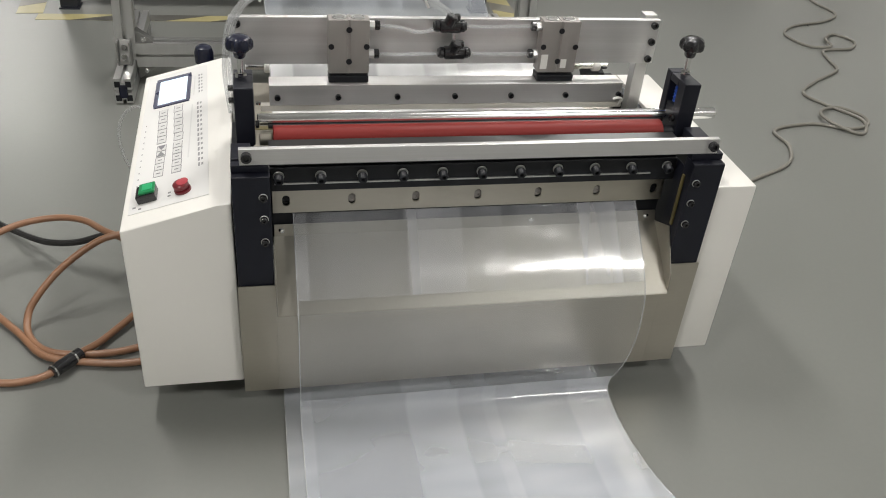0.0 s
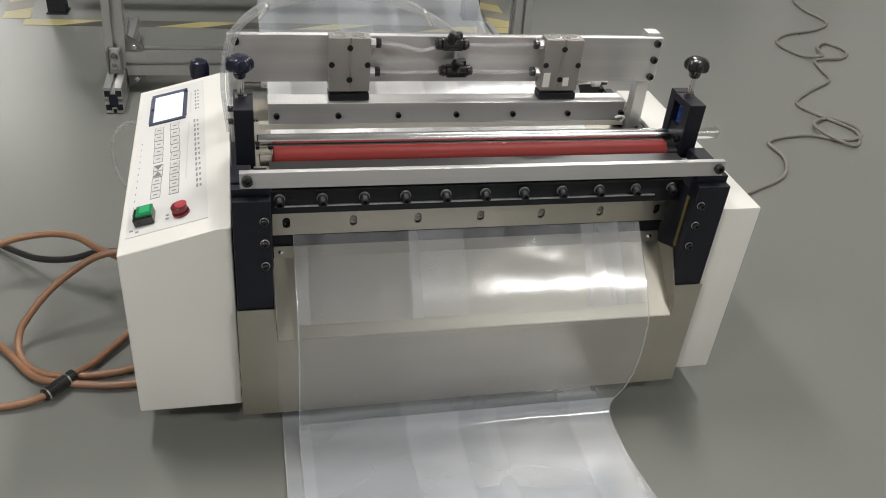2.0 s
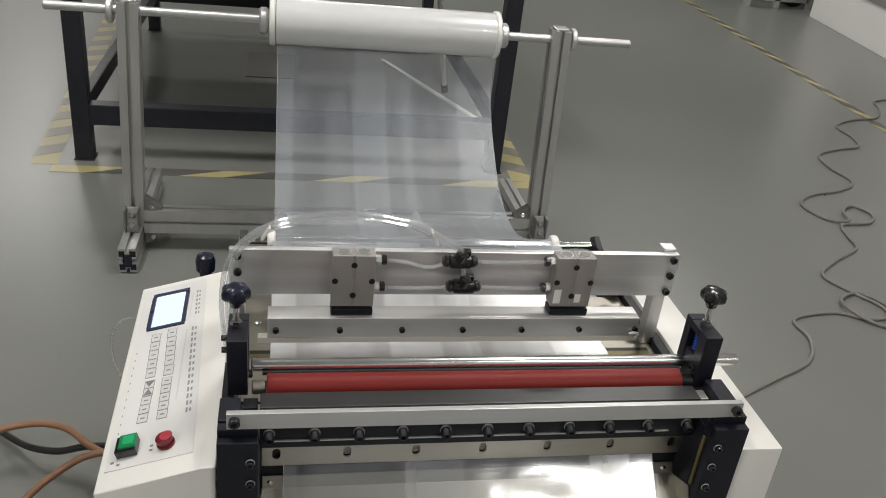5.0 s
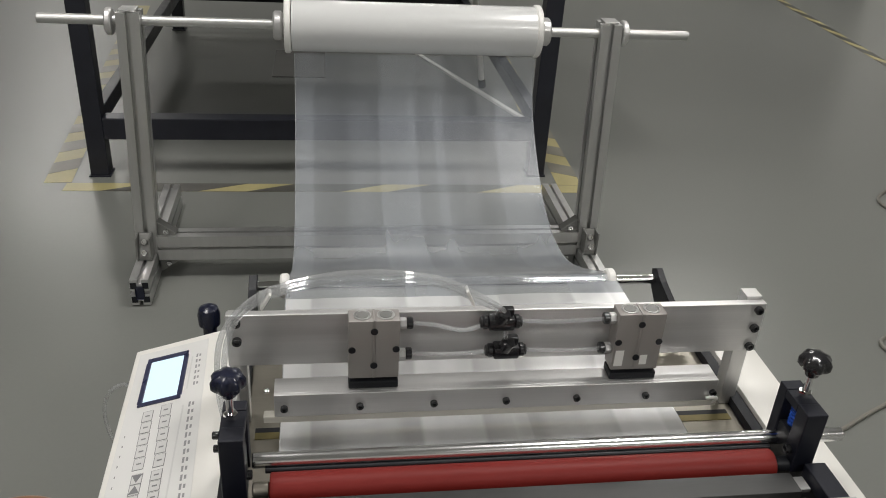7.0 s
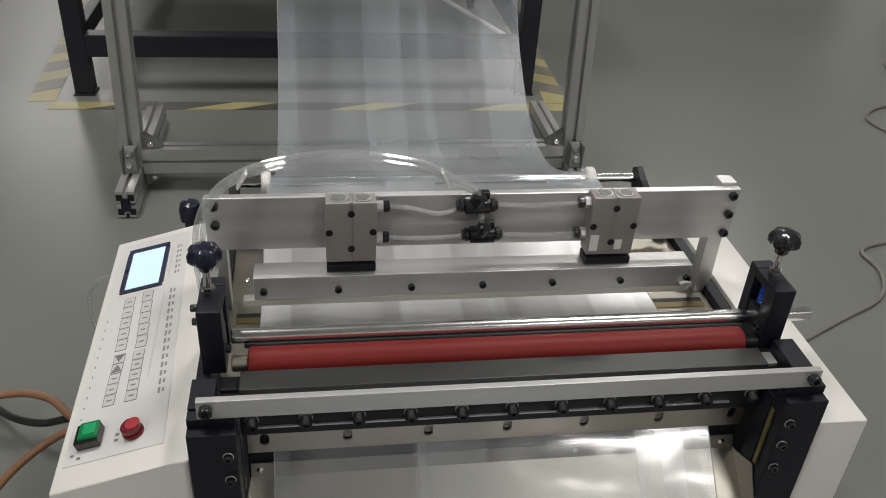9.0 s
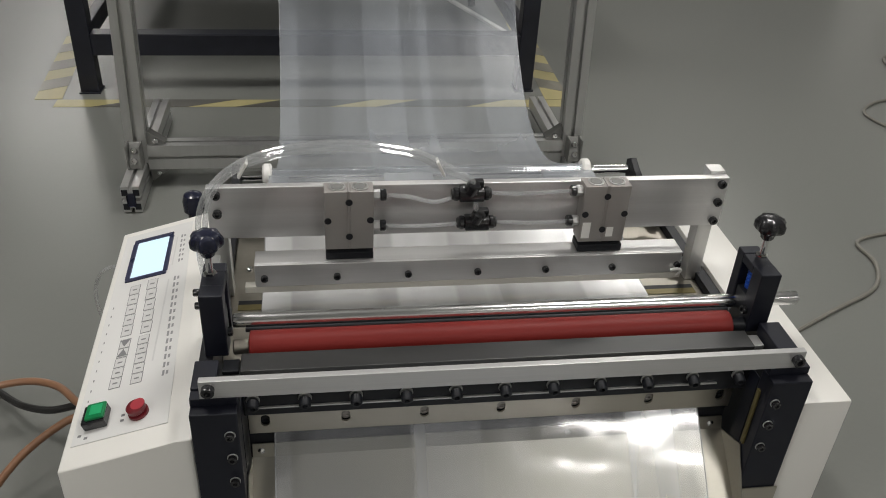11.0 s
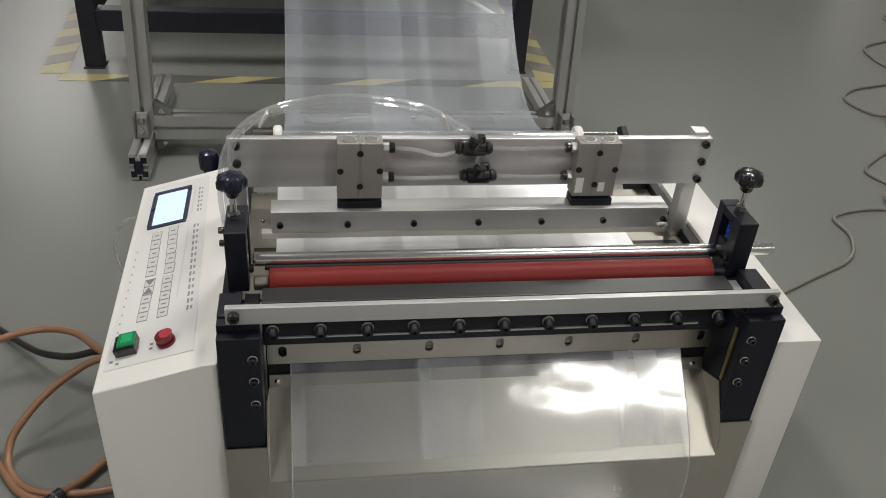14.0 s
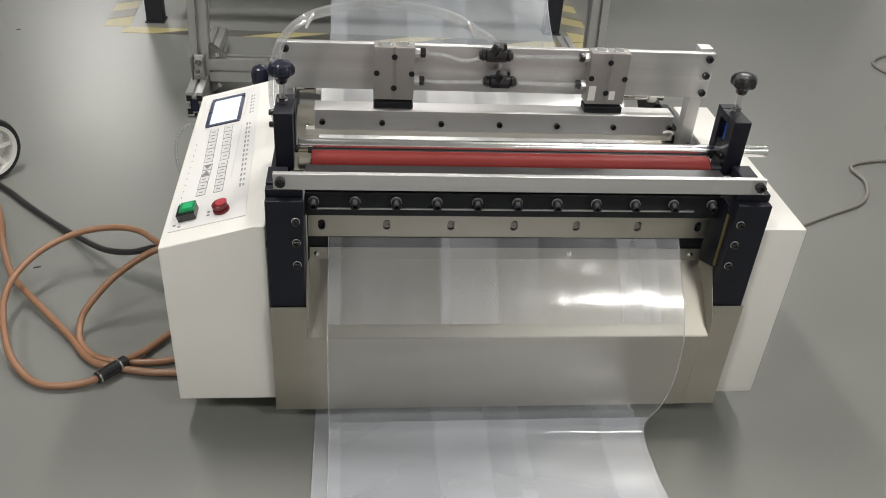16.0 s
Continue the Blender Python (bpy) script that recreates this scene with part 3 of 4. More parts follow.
# red roller, chrome rod, lower ledge
roller = part("red_roller", rod((-0.338, 0.116, 0.4815), (0.337, 0.116, 0.4815), 0.0212, 40, 0.06), M_RED, machine, "red silicone-covered feed roller", smooth=True)
part("roller_shaft", rod((-0.36, 0.116, 0.4815), (-0.3385, 0.116, 0.4815), 0.0105), M_STEEL, roller, smooth=True)
part("roller_shaft", rod((0.3375, 0.116, 0.4815), (0.362, 0.116, 0.4815), 0.0105), M_BLACK, roller, smooth=True)
part("guide_rod", rod((-0.362, 0.1515, 0.498), (0.457, 0.1515, 0.498), 0.0102), M_ROD, machine, "polished chrome rod", smooth=True)

# added black bar that draws the dark shade line under the chrome rod
part("rod_shade_line", rod((-0.345, 0.1395, 0.4915), (0.345, 0.1395, 0.4915), 0.0038), M_BLACK, machine, smooth=True)

# bearing blocks with spring and star knob
def bearing(s, cx):
    x0, x1 = sorted((cx - s * 0.018, cx + s * 0.012))
    z0, z1 = 0.476, 0.574
    bm = bmesh.new()
    add_box(bm, x0, x1, 0.104, 0.130, z0, z1, 0.0015)
    add_box(bm, x0, x1, 0.162, 0.181, z0, z1, 0.0015)
    add_box(bm, x0, x1, 0.1302, 0.1618, z1 - 0.014, z1 - 0.001, 0.001)
    block = part("bearing_block", bm, M_NAVY, machine, "black bearing block with a star knob on top")
    part("slide", box(x0 + 0.003, x1 - 0.003, 0.1305, 0.1615, z0 - 0.02, z0 + 0.045, 0.001), M_BLACK, block)
    pts = [((cx - s * 0.001) + 0.0075 * math.cos(a), 0.148 + 0.0075 * math.sin(a), z0 + 0.046 + 0.036 * a / (12 * math.pi)) for a in [k * math.pi / 5 for k in range(61)]]
    part("spring", hose(pts, 0.0031, 6, 1), M_BLUE, block, "blue compression spring", smooth=True)
    part("spindle", rod((cx, 0.148, z1 - 0.004), (cx, 0.148, 0.622), 0.0048), M_CHROME, block, "bright steel spindle", smooth=True)
    part("nut", add_lathe(bmesh.new(), [(0.009, 0), (0.009, 0.007), (0.007, 0.008)], Matrix.Translation((cx, 0.148, z1)), 6), M_CHROME, block)
    bm = bmesh.new()
    n = 70
    rings = []
    for h, rr, lobe in ((0.0, 0.008, 0), (0.002, 0.0105, 0), (0.009, 0.012, 0.02), (0.011, 0.0195, 0.1), (0.014, 0.0225, 0.12), (0.021, 0.0228, 0.12), (0.0255, 0.0195, 0.09), (0.028, 0.013, 0.02), (0.0285, 0.006, 0)):
        rings.append([bm.verts.new((cx + 0.89 * rr * (1 + 0.8 * lobe * math.cos(7 * a)) * math.cos(a), 0.148 + 0.89 * rr * (1 + 0.8 * lobe * math.cos(7 * a)) * math.sin(a), 0.607 + 1.25 * h)) for a in [2 * math.pi * i / n for i in range(n)]])
    for a, b in zip(rings, rings[1:]):
        for i in range(n):
            bm.faces.new((a[i], a[(i + 1) % n], b[(i + 1) % n], b[i]))
    bm.faces.new(rings[0][::-1])
    bm.faces.new(rings[-1])
    part("star_knob", bm, M_BLACKPLASTIC if s > 0 else M_NAVYPLASTIC, block, "glossy black plastic star knob", smooth=True)
    cap_bolt("side_bolt", (x0 - 0.001 if s > 0 else x1 + 0.001, 0.118, z0 + 0.03), (-s, 0, 0), 0.0065, 0.006, block)
    if s < 0:
        for z in (0.545, 0.566):
            cap_bolt("side_bolt", (x0 - 0.0005, 0.125, z), (-1, 0, 0), 0.005, 0.008, block)


bearing(-1, -0.384)
bearing(1, 0.379)

# deck behind the roller
deck = part("deck", box(-0.3855, 0.3855, 0.17, 0.50, 0.406, 0.412, 0.001), M_DECK, machine, "stainless feed deck")
part("deck_slot", box(-0.372, 0.374, 0.288, 0.302, 0.4122, 0.413, 0), M_OLIVE, deck)
part("slot_liner", box(-0.372, 0.374, 0.3022, 0.3125, 0.4122, 0.4128, 0), M_BLACK, deck)
part("rear_plate", box(-0.3855, 0.3855, 0.50, 0.512, 0.30, 0.404, 0.001), M_BLACK, machine)
for x in (-0.36, 0.36):
    part("deck_screw", add_lathe(bmesh.new(), [(0.006, 0), (0.005, 0.003), (0.002, 0.0045)], Matrix.Translation((x, 0.40, 0.412)), 14), M_CHROME, deck, smooth=True)

# press beam on two uprights
beam = part("press_beam", box(-0.404, 0.396, 0.314, 0.327, 0.528, 0.614, 0.0012), M_ALU, machine, "brushed aluminium press beam")
for x, z in ((-0.390, 0.603), (-0.390, 0.572), (0.384, 0.604), (0.384, 0.572), (0.384, 0.538)):
    cap_bolt("bolt", (x, 0.314, z), (0, -1, 0), 0.0068, 0.007, beam)
for s, x in ((-1, -0.392), (1, 0.381)):
    part("upright", box(x - 0.0125, x + 0.0125, 0.3275, 0.352, 0.412, 0.619 if s > 0 else 0.600, 0.001), M_ALUV, beam, "square aluminium upright")
part("upright_foot", box(0.352, 0.384, 0.352, 0.372, 0.412, 0.43, 0.002), M_BLACK, beam)
part("hose_bracket", box(-0.404, -0.392, 0.255, 0.3135, 0.42, 0.50, 0.001), M_ALUV, beam)

# twin-rod cylinders
def cylinder(cx, side):
    bm = bmesh.new()
    add_box(bm, cx - 0.036, cx - 0.0015, 0.283, 0.3138, 0.5225, 0.6205, 0.002)
    add_box(bm, cx + 0.0015, cx + 0.036, 0.283, 0.3138, 0.5225, 0.6205, 0.002)
    add_box(bm, cx - 0.0016, cx + 0.0016, 0.2836, 0.3138, 0.5225, 0.6205)
    c = part("air_cylinder", bm, M_CYL, machine, "grey twin-rod air cylinder", smooth=True)
    for dx in (-0.0165, 0.0165):
        part("end_cap", add_lathe(bmesh.new(), [(0.0125, 0), (0.0125, 0.0012), (0.0105, 0.0016), (0.0095, 0.0004)], Matrix.Translation((cx + dx, 0.2985, 0.6206)), 24), M_ALUV, c, "bright ring round the end cap", smooth=True)
        part("cap_disc", rod((cx + dx, 0.2985, 0.6208), (cx + dx, 0.2985, 0.6219), 0.0088, 24), M_CAST, c, "grey cap disc", smooth=True)
        part("piston_rod", rod((cx + dx, 0.2985, 0.5225), (cx + dx, 0.2985, 0.515), 0.005), M_CHROME, c, smooth=True)
    for dx, z in ((0, 0.603), (-0.031, 0.5725), (0.031, 0.5725), (0, 0.545)):
        part("bolt_hole", rod((cx + dx, 0.2836, z), (cx + dx, 0.2815, z), 0.0052, 16), M_BLACK, c, smooth=True)
    part("rod_plate", box(cx - 0.0355, cx + 0.0355, 0.281, 0.312, 0.5062, 0.5185, 0.0015), M_BLACK, c, "black rod end plate")
    for z in (0.607, 0.5545):
        part("port_nut", rod((cx + side * 0.0362, 0.297, z), (cx + side * 0.046, 0.297, z), 0.0082, 6, 0.1), M_ALU, c)
        part("push_fitting", rod((cx + side * 0.046, 0.297, z), (cx + side * 0.055, 0.297, z), 0.0088, 18), M_BLACKPLASTIC, c, smooth=True)
    return c


cylinder(-0.199, 1)
c_right = cylinder(0.1895, -1)
part("sticker", box(0.157, 0.170, 0.2826, 0.283, 0.53, 0.558, 0), M_WHITEPLASTIC, c_right, "small white sticker")
part("sticker", box(0.196, 0.207, 0.2826, 0.283, 0.532, 0.549, 0), M_WHITEPLASTIC, c_right, "small white sticker")

# press bar, raised
bm = bmesh.new()
add_box(bm, -0.340, 0.325, 0.272, 0.2775, 0.467, 0.5055, 0.0008)
add_box(bm, -0.340, 0.325, 0.2775, 0.312, 0.500, 0.5055, 0.0008)
press = part("press_bar", bm, M_ALU, machine, "aluminium angle press bar hung from the cylinders")
for i in range(7):
    cap_bolt("bolt", (-0.326 + 0.1075 * i, 0.272, 0.483), (0, -1, 0), 0.0054, 0.006, press)
part("press_strip", box(-0.356, 0.33, 0.273, 0.288, 0.4555, 0.4665, 0.001), M_WOOD, press, "pale pressing strip")

part("wire_clip", hose([(0.309, 0.268, 0.474), (0.318, 0.266, 0.478), (0.327, 0.27, 0.472), (0.324, 0.275, 0.462), (0.316, 0.276, 0.458)], 0.0028, 8, 6), M_WHITEPLASTIC, press, "pale plastic wire clip", smooth=True)

# air fittings and hoses
def tee(x, z):
    bm = bmesh.new()
    add_box(bm, x - 0.019, x + 0.019, 0.283, 0.304, z - 0.0105, z + 0.0095, 0.003)
    add_lathe(bm, [(0.0105, 0), (0.0105, 0.015), (0.0085, 0.0175)], Matrix.Translation((x - 0.003, 0.290, z + 0.005)) @ pose(0, 0, 0, 15, 20, 0), 16)
    t = part("tee_fitting", bm, M_BLACKPLASTIC, machine, "black push-in tee fitting", smooth=True)
    for s in (-1, 1):
        part("collet", rod((x + s * 0.019, 0.2945, z - 0.001), (x + s * 0.027, 0.2945, z - 0.001), 0.0105, 18), M_BLACKPLASTIC, t, smooth=True)
        part("release_ring", rod((x + s * 0.027, 0.2945, z - 0.001), (x + s * 0.030, 0.2945, z - 0.001), 0.008, 18), M_RUBBER, t, smooth=True)
    part("mount_tab", box(x + 0.002, x + 0.019, 0.296, 0.308, z + 0.005, z + 0.018, 0.002), M_BLACKPLASTIC, t)


tee(-0.018, 0.608)
tee(-0.007, 0.5585)
for a, b, z0, z1, sag in ((-0.147, -0.037, 0.607, 0.603, -0.006), (0.013, 0.138, 0.606, 0.607, 0.002), (-0.147, -0.031, 0.5545, 0.5555, 0.001), (0.019, 0.138, 0.5555, 0.5545, 0.002)):
    part("air_hose", hose([(a, 0.297, z0), ((a * 2 + b) / 3, 0.292, z0 + sag * 0.3), ((a + 2 * b) / 3, 0.290, z1 + sag), (b, 0.2955, z1)], 0.0032), M_TUBE, machine, "clear plastic air hose", smooth=True)
for d, end in ((0.0, (-0.015, 0.292, 0.622)), (0.009, (-0.009, 0.290, 0.574))):
    pts = [(-0.408 + d, 0.262, 0.46), (-0.413 + d, 0.258, 0.55), (-0.399 + d, 0.26, 0.628), (-0.350, 0.268, 0.677 - d), (-0.27, 0.276, 0.698 - d), (-0.19, 0.282, 0.699 - d),
           (-0.11, 0.287, 0.684 - d), (-0.055, 0.288, 0.656 - d), (-0.022 + d / 2, 0.286, 0.635 - d), end]
    part("air_hose", hose(pts, 0.0041), M_TUBE, machine, "clear plastic air hose looping over the beam", smooth=True)
for at, rz in (((-0.343, 0.268, 0.670), 30), ((-0.068, 0.287, 0.657), -25)):
    part("cable_tie", add_box(bmesh.new(), -0.002, 0.002, -0.009, 0.009, -0.014, 0.012, 0.001, Matrix.Translation(at) @ pose(0, 0, 0, 0, rz, 0)), M_WHITEPLASTIC, machine, "white cable tie")
part("drip_hose", hose([(-0.575, 0.46, 0.375), (-0.60, 0.485, 0.37), (-0.628, 0.495, 0.345), (-0.642, 0.50, 0.30), (-0.636, 0.495, 0.25), (-0.615, 0.49, 0.21), (-0.58, 0.48, 0.19)], 0.0035), M_TUBE, machine, "thin white hose curling beside the control box", smooth=True)

# infeed shafts behind the deck
for y, z, x0, x1, cl, cr in ((0.66, 0.449, -0.405, 0.372, -0.339, 0.28), (0.50, 0.449, -0.386, 0.386, -0.338, 0.36)):
    sh = part("infeed_shaft", rod((x0, y, z), (x1, y, z), 0.0095), M_CHROME, machine, "chrome infeed shaft with white collars", smooth=True)
    for c in (cl, cr):
        part("collar", rod((c - 0.0085, y, z), (c + 0.0085, y, z), 0.023 if y > 0.6 else 0.014, 26), M_WHITEPLASTIC, sh, "white nylon collar", smooth=True)
for s in (-1, 1):
    a, b = sorted((s * 0.388, s * 0.402))
    if s > 0:
        a, b = 0.372, 0.384
    part("infeed_arm", prism([(0.50, 0.33), (0.53, 0.33), (0.675, 0.43), (0.68, 0.462), (0.66, 0.474), (0.63, 0.46), (0.50, 0.43)], "x", a, b, 0.001), M_BLACK, machine, "black infeed arm")
part("blue_knob", add_lathe(bmesh.new(), [(0.012, -0.06), (0.012, 0.0), (0.0185, 0.002), (0.0195, 0.022), (0.016, 0.034), (0.007, 0.039)], Matrix.Translation((-0.466, 0.575, 0.425)), 24), M_NAVYPLASTIC, machine, "dark blue plastic knob", smooth=True)
part("knob_arm", box(-0.476, -0.38, 0.565, 0.585, 0.35, 0.366, 0.002), M_BLACK, machine)

# ---------------------------------------------------------------- unwind stand
stand = empty("unwind_stand", "aluminium extrusion unwind stand holding a film roll", "stand")


def extrusion(name, x0, x1, y0, y1, z0, z1, axis, parent, label="", lean=0.0):
    """A slotted aluminium profile along axis: four corner ribs round a recessed core."""
    lims = {"x": (y0, y1, z0, z1), "y": (x0, x1, z0, z1), "z": (x0, x1, y0, y1)}[axis]
    lo, hi = {"x": (x0, x1), "y": (y0, y1), "z": (z0, z1)}[axis]
    a0, a1, b0, b1 = lims
    wa, wb = (a1 - a0), (b1 - b0)
    g = min(wa, wb)
    slot, deep = 0.2 * g, 0.26 * g
    ca, cb = (a0 + a1) / 2, (b0 + b1) / 2
    pts = [(a0, b0), (ca - slot / 2, b0), (ca - slot / 2, b0 + deep), (ca + slot / 2, b0 + deep), (ca + slot / 2, b0), (a1, b0),
           (a1, cb - slot / 2), (a1 - deep, cb - slot / 2), (a1 - deep, cb + slot / 2), (a1, cb + slot / 2), (a1, b1),
           (ca + slot / 2, b1), (ca + slot / 2, b1 - deep), (ca - slot / 2, b1 - deep), (ca - slot / 2, b1), (a0, b1),
           (a0, cb + slot / 2), (a0 + deep, cb + slot / 2), (a0 + deep, cb - slot / 2), (a0, cb - slot / 2)]
    bm = prism(pts, axis, lo, hi)
    for v in bm.verts:
        v.co.x += lean * (v.co.z - z0)
    return part(name, bm, M_ALUV, parent, label)


W = 0.028
for x in (-0.752, 0.506):
    extrusion("post", x - W, x + W, 1.44, 1.496, 0.082, 0.745, "z", stand, "upright aluminium profile post", 0.034 if x < 0 else -0.034)
    f = extrusion("foot", x - 0.0245, x + 0.0245, 1.30, 1.90, 0.004, 0.081, "y", stand, "aluminium profile foot")
    for sx in (-1, 1):
        for z in (0.012, 0.055):
            part("end_insert", box(x + sx * 0.0152 - 0.008, x + sx * 0.0152 + 0.008, 1.2985, 1.30, z, z + 0.018, 0), M_BLACK, f)
    part("end_insert", box(x - 0.012, x + 0.012, 1.298, 1.30, 0.022, 0.062, 0.004), M_NAVYPLASTIC, f)
    br = part("corner_bracket", prism([(1.402, 0.0815), (1.4395, 0.0815), (1.4395, 0.15), (1.432, 0.15), (1.402, 0.094)], "x", x - 0.0155, x + 0.0155, 0.002), M_CAST, stand, "cast aluminium corner bracket")
    for sx in (-1, 1):
        part("bracket_cheek", box(x + sx * 0.018 - 0.0022, x + sx * 0.018 + 0.0022, 1.398, 1.4395, 0.0815, 0.152, 0.001), M_CAST, br)
    for z in (0.105, 0.13):
        cap_bolt("bolt", (x, 1.405 + (z - 0.105) * 0.6, z), (0, -0.85, 0.4), 0.0085, 0.008, br, M_CHROME)
    s = 1 if x < 0 else -1
    for z0, z1 in ((0.1335, 0.172), (0.02, 0.0595)):
        up = z0 > 0.1
        a, b = x + s * (W + 0.0005), x + s * (W + 0.052)
        za, zb = (z0, z1) if up else (z1, z0)
        rib = [(a, za), (b, za), (b, za + (zb - za) * 0.15), (a + s * 0.006, zb), (a, zb)]
        g = part("angle_bracket", prism(rib, "y", 1.452, 1.484, 0.001), M_CAST, stand, "cast aluminium angle bracket")
        cap_bolt("bolt", (x + s * (W + 0.026), 1.452, (z0 + z1) / 2 - (0.006 if up else -0.006)), (0, -1, 0), 0.0075, 0.009, g, M_CHROME)
extrusion("cross_bar", -0.724, 0.478, 1.442, 1.494, 0.06, 0.133, "x", stand, "aluminium profile cross bar")
shaft = part("roll_shaft", rod((-0.945, 1.468, 0.722), (0.705, 1.468, 0.715), 0.0125), M_ALUV, stand, "bright steel roll shaft", smooth=True)
for x in (-0.778, 0.524):
    part("stop_collar", rod((x - 0.008, 1.468, 0.718), (x + 0.008, 1.468, 0.718), 0.033, 28), M_ALU, stand, "aluminium stop collar", smooth=True)
for x in (-0.73, 0.484):
    part("shaft_saddle", box(x - 0.02, x + 0.02, 1.448, 1.49, 0.7455, 0.752, 0.002), M_ALUV, stand)
for x in (-0.374, 0.311):
    part("core_plug", rod((x - 0.012, 1.468, 0.717), (x + 0.012, 1.468, 0.717), 0.036, 28), M_ALU, stand, "grey core plug", smooth=True)

roll = empty("film_roll", "wide white roll of plastic film on the shaft", "film roll")
part("wound_film", add_lathe(bmesh.new(), [(0.04, 0), (0.062, 0.0), (0.0635, 0.002), (0.0635, 0.623), (0.062, 0.625), (0.04, 0.625)], Matrix.Translation((-0.340, 1.468, 0.718)) @ pose(0, 0, 0, 0, 90.2, 0), 56), M_ROLL, roll, smooth=True)
for x in (-0.350, 0.287):
    part("side_flange", rod((x - 0.008, 1.468, 0.717), (x + 0.008, 1.468, 0.717), 0.067, 48, 0.08), M_WHITEPLASTIC, roll, smooth=True)

# ---------------------------------------------------------------- film
def sheet(name, profile, x0, x1, label, wave=0.003, steps=7, cols=28, seed=0.0, mat=None, second=None, where=None):
    """A thin film swept along a (y, z, shift of right edge) profile, with slow ripples."""
    path = spline([(p[0], p[1], p[2] if len(p) > 2 else 0.0) for p in profile], steps)
    bm = bmesh.new()
    rows = []
    run = 0.0
    for i, q in enumerate(path):
        if i:
            run += (q - path[i - 1]).length
        row = []
        for k in range(cols + 1):
            u = k / cols
            x = x0 + (x1 + q.z - x0) * u
            r = noise.noise(Vector((x * 5 + seed, run * 7, seed))) * wave
            row.append(bm.verts.new((x, q.x - r * 0.4, q.y + abs(r))))
        rows.append(row)
    for a, b in zip(rows, rows[1:]):
        for k in range(cols):
            bm.faces.new((a[k], a[k + 1], b[k + 1], b[k]))
    if where:
        for f in bm.faces:
            f.material_index = where(f.calc_center_median())
    ob = part(name, bm, mat or M_FILM, None, smooth=True)
    for m in second or ():
        ob.data.materials.append(m)
    for k, side in ((0, x0), (1, x1)):
        pts = [Vector((side + (q.z if k else 0), q.x, q.y + 0.0006)) for q in path[::3]]
        part("film_edge", hose(pts, 0.0009, 6, 2), M_EDGE, ob, smooth=True)
    return tagged(ob, label, "plastic film")


sheet("film_web", [(1.45, 0.652), (1.445, 0.60), (1.42, 0.53), (1.34, 0.445), (1.2, 0.352), (1.06, 0.316), (0.92, 0.335), (0.78, 0.40), (0.668, 0.459), (0.64, 0.459), (0.56, 0.461), (0.50, 0.462), (0.46, 0.45), (0.40, 0.42), (0.36, 0.4145), (0.28, 0.4145), (0.17, 0.4145)],
      -0.335, 0.288, "clear plastic film web running from the roll into the machine", 0.004, 7, 30, 1.0, M_FILM, (M_FILM_FLAT,), lambda c: 1 if c.y < 0.6 else 0)
sheet("film_sheet", [(0.0695, 0.366), (0.058, 0.356), (0.03, 0.330), (0.0, 0.301), (-0.024, 0.275), (-0.042, 0.250), (-0.053, 0.222), (-0.056, 0.15), (-0.054, 0.085, -0.01), (-0.048, 0.045, -0.025),
                     (-0.052, 0.022, -0.03), (-0.08, 0.011, -0.03), (-0.15, 0.009, -0.03), (-0.25, 0.012, -0.02), (-0.34, 0.018, 0.0), (-0.44, 0.01, 0.01), (-0.56, 0.008, 0.02)],
      -0.311, 0.298, "clear plastic film hanging over the tray onto the floor", 0.004, 7, 30, 3.0, M_FILM_TRAY, (M_FILM_LAYERS, M_FILM_HANG), lambda c: (1 if c.z < 0.05 else 2) if c.y < -0.036 else 0)
sheet("cut_film_sheet", [(0.06, 0.004), (0.0, 0.006), (-0.09, 0.004), (-0.22, 0.008), (-0.36, 0.005), (-0.5, 0.004)], -0.338, 0.268, "cut sheet of clear film lying on the floor", 0.004, 7, 24, 8.0, M_FILM_LAYERS)

# ---------------------------------------------------------------- black steel frame behind
frame_thing = empty("steel_table_frame", "black enamelled steel frame of a long table", "table frame")
Y0, Y1 = 2.17, 4.1
for x in (-1.036, 0.52):
    for y in (Y0, Y1):
        part("leg", box(x - 0.031, x + 0.031, y - 0.031, y + 0.031, 0.006, 0.80, 0.003), M_FRAME, frame_thing)
        part("foot_plate", box(x - 0.036, x + 0.036, y - 0.036, y + 0.036, 0.0, 0.006, 0.001), M_FRAME, frame_thing)
    part("side_rail", box(x - 0.02, x + 0.02, Y0 + 0.031, Y1 - 0.031, 0.165, 0.225, 0.003), M_FRAME, frame_thing)
    part("top_side_rail", box(x - 0.02, x + 0.02, Y0 + 0.031, Y1 - 0.031, 0.74, 0.80, 0.003), M_FRAME, frame_thing)
part("front_rail", box(-1.005, 0.489, Y0 - 0.03, Y0 + 0.03, 0.138, 0.214, 0.003), M_FRAME, frame_thing)
part("top_rail", box(-1.005, 0.489, Y0 - 0.022, Y0 + 0.022, 0.74, 0.80, 0.003), M_FRAME, frame_thing)
part("rear_rail", box(-1.005, 0.489, Y1 - 0.022, Y1 + 0.022, 0.162, 0.225, 0.003), M_FRAME, frame_thing)
part("table_top", box(-1.06, 0.565, Y0 - 0.04, Y1 + 0.04, 0.80, 0.83, 0.003), M_FRAME, frame_thing)

part("hanging_tube", rod((0.34, 2.9, 0.74), (0.434, 2.9, 0.125), 0.012), M_WHITEPLASTIC, frame_thing, "pale tube with a dark end", smooth=True)
part("tube_end", rod((0.434, 2.9, 0.125), (0.4395, 2.9, 0.09), 0.0165), M_BLACKPLASTIC, frame_thing, smooth=True)

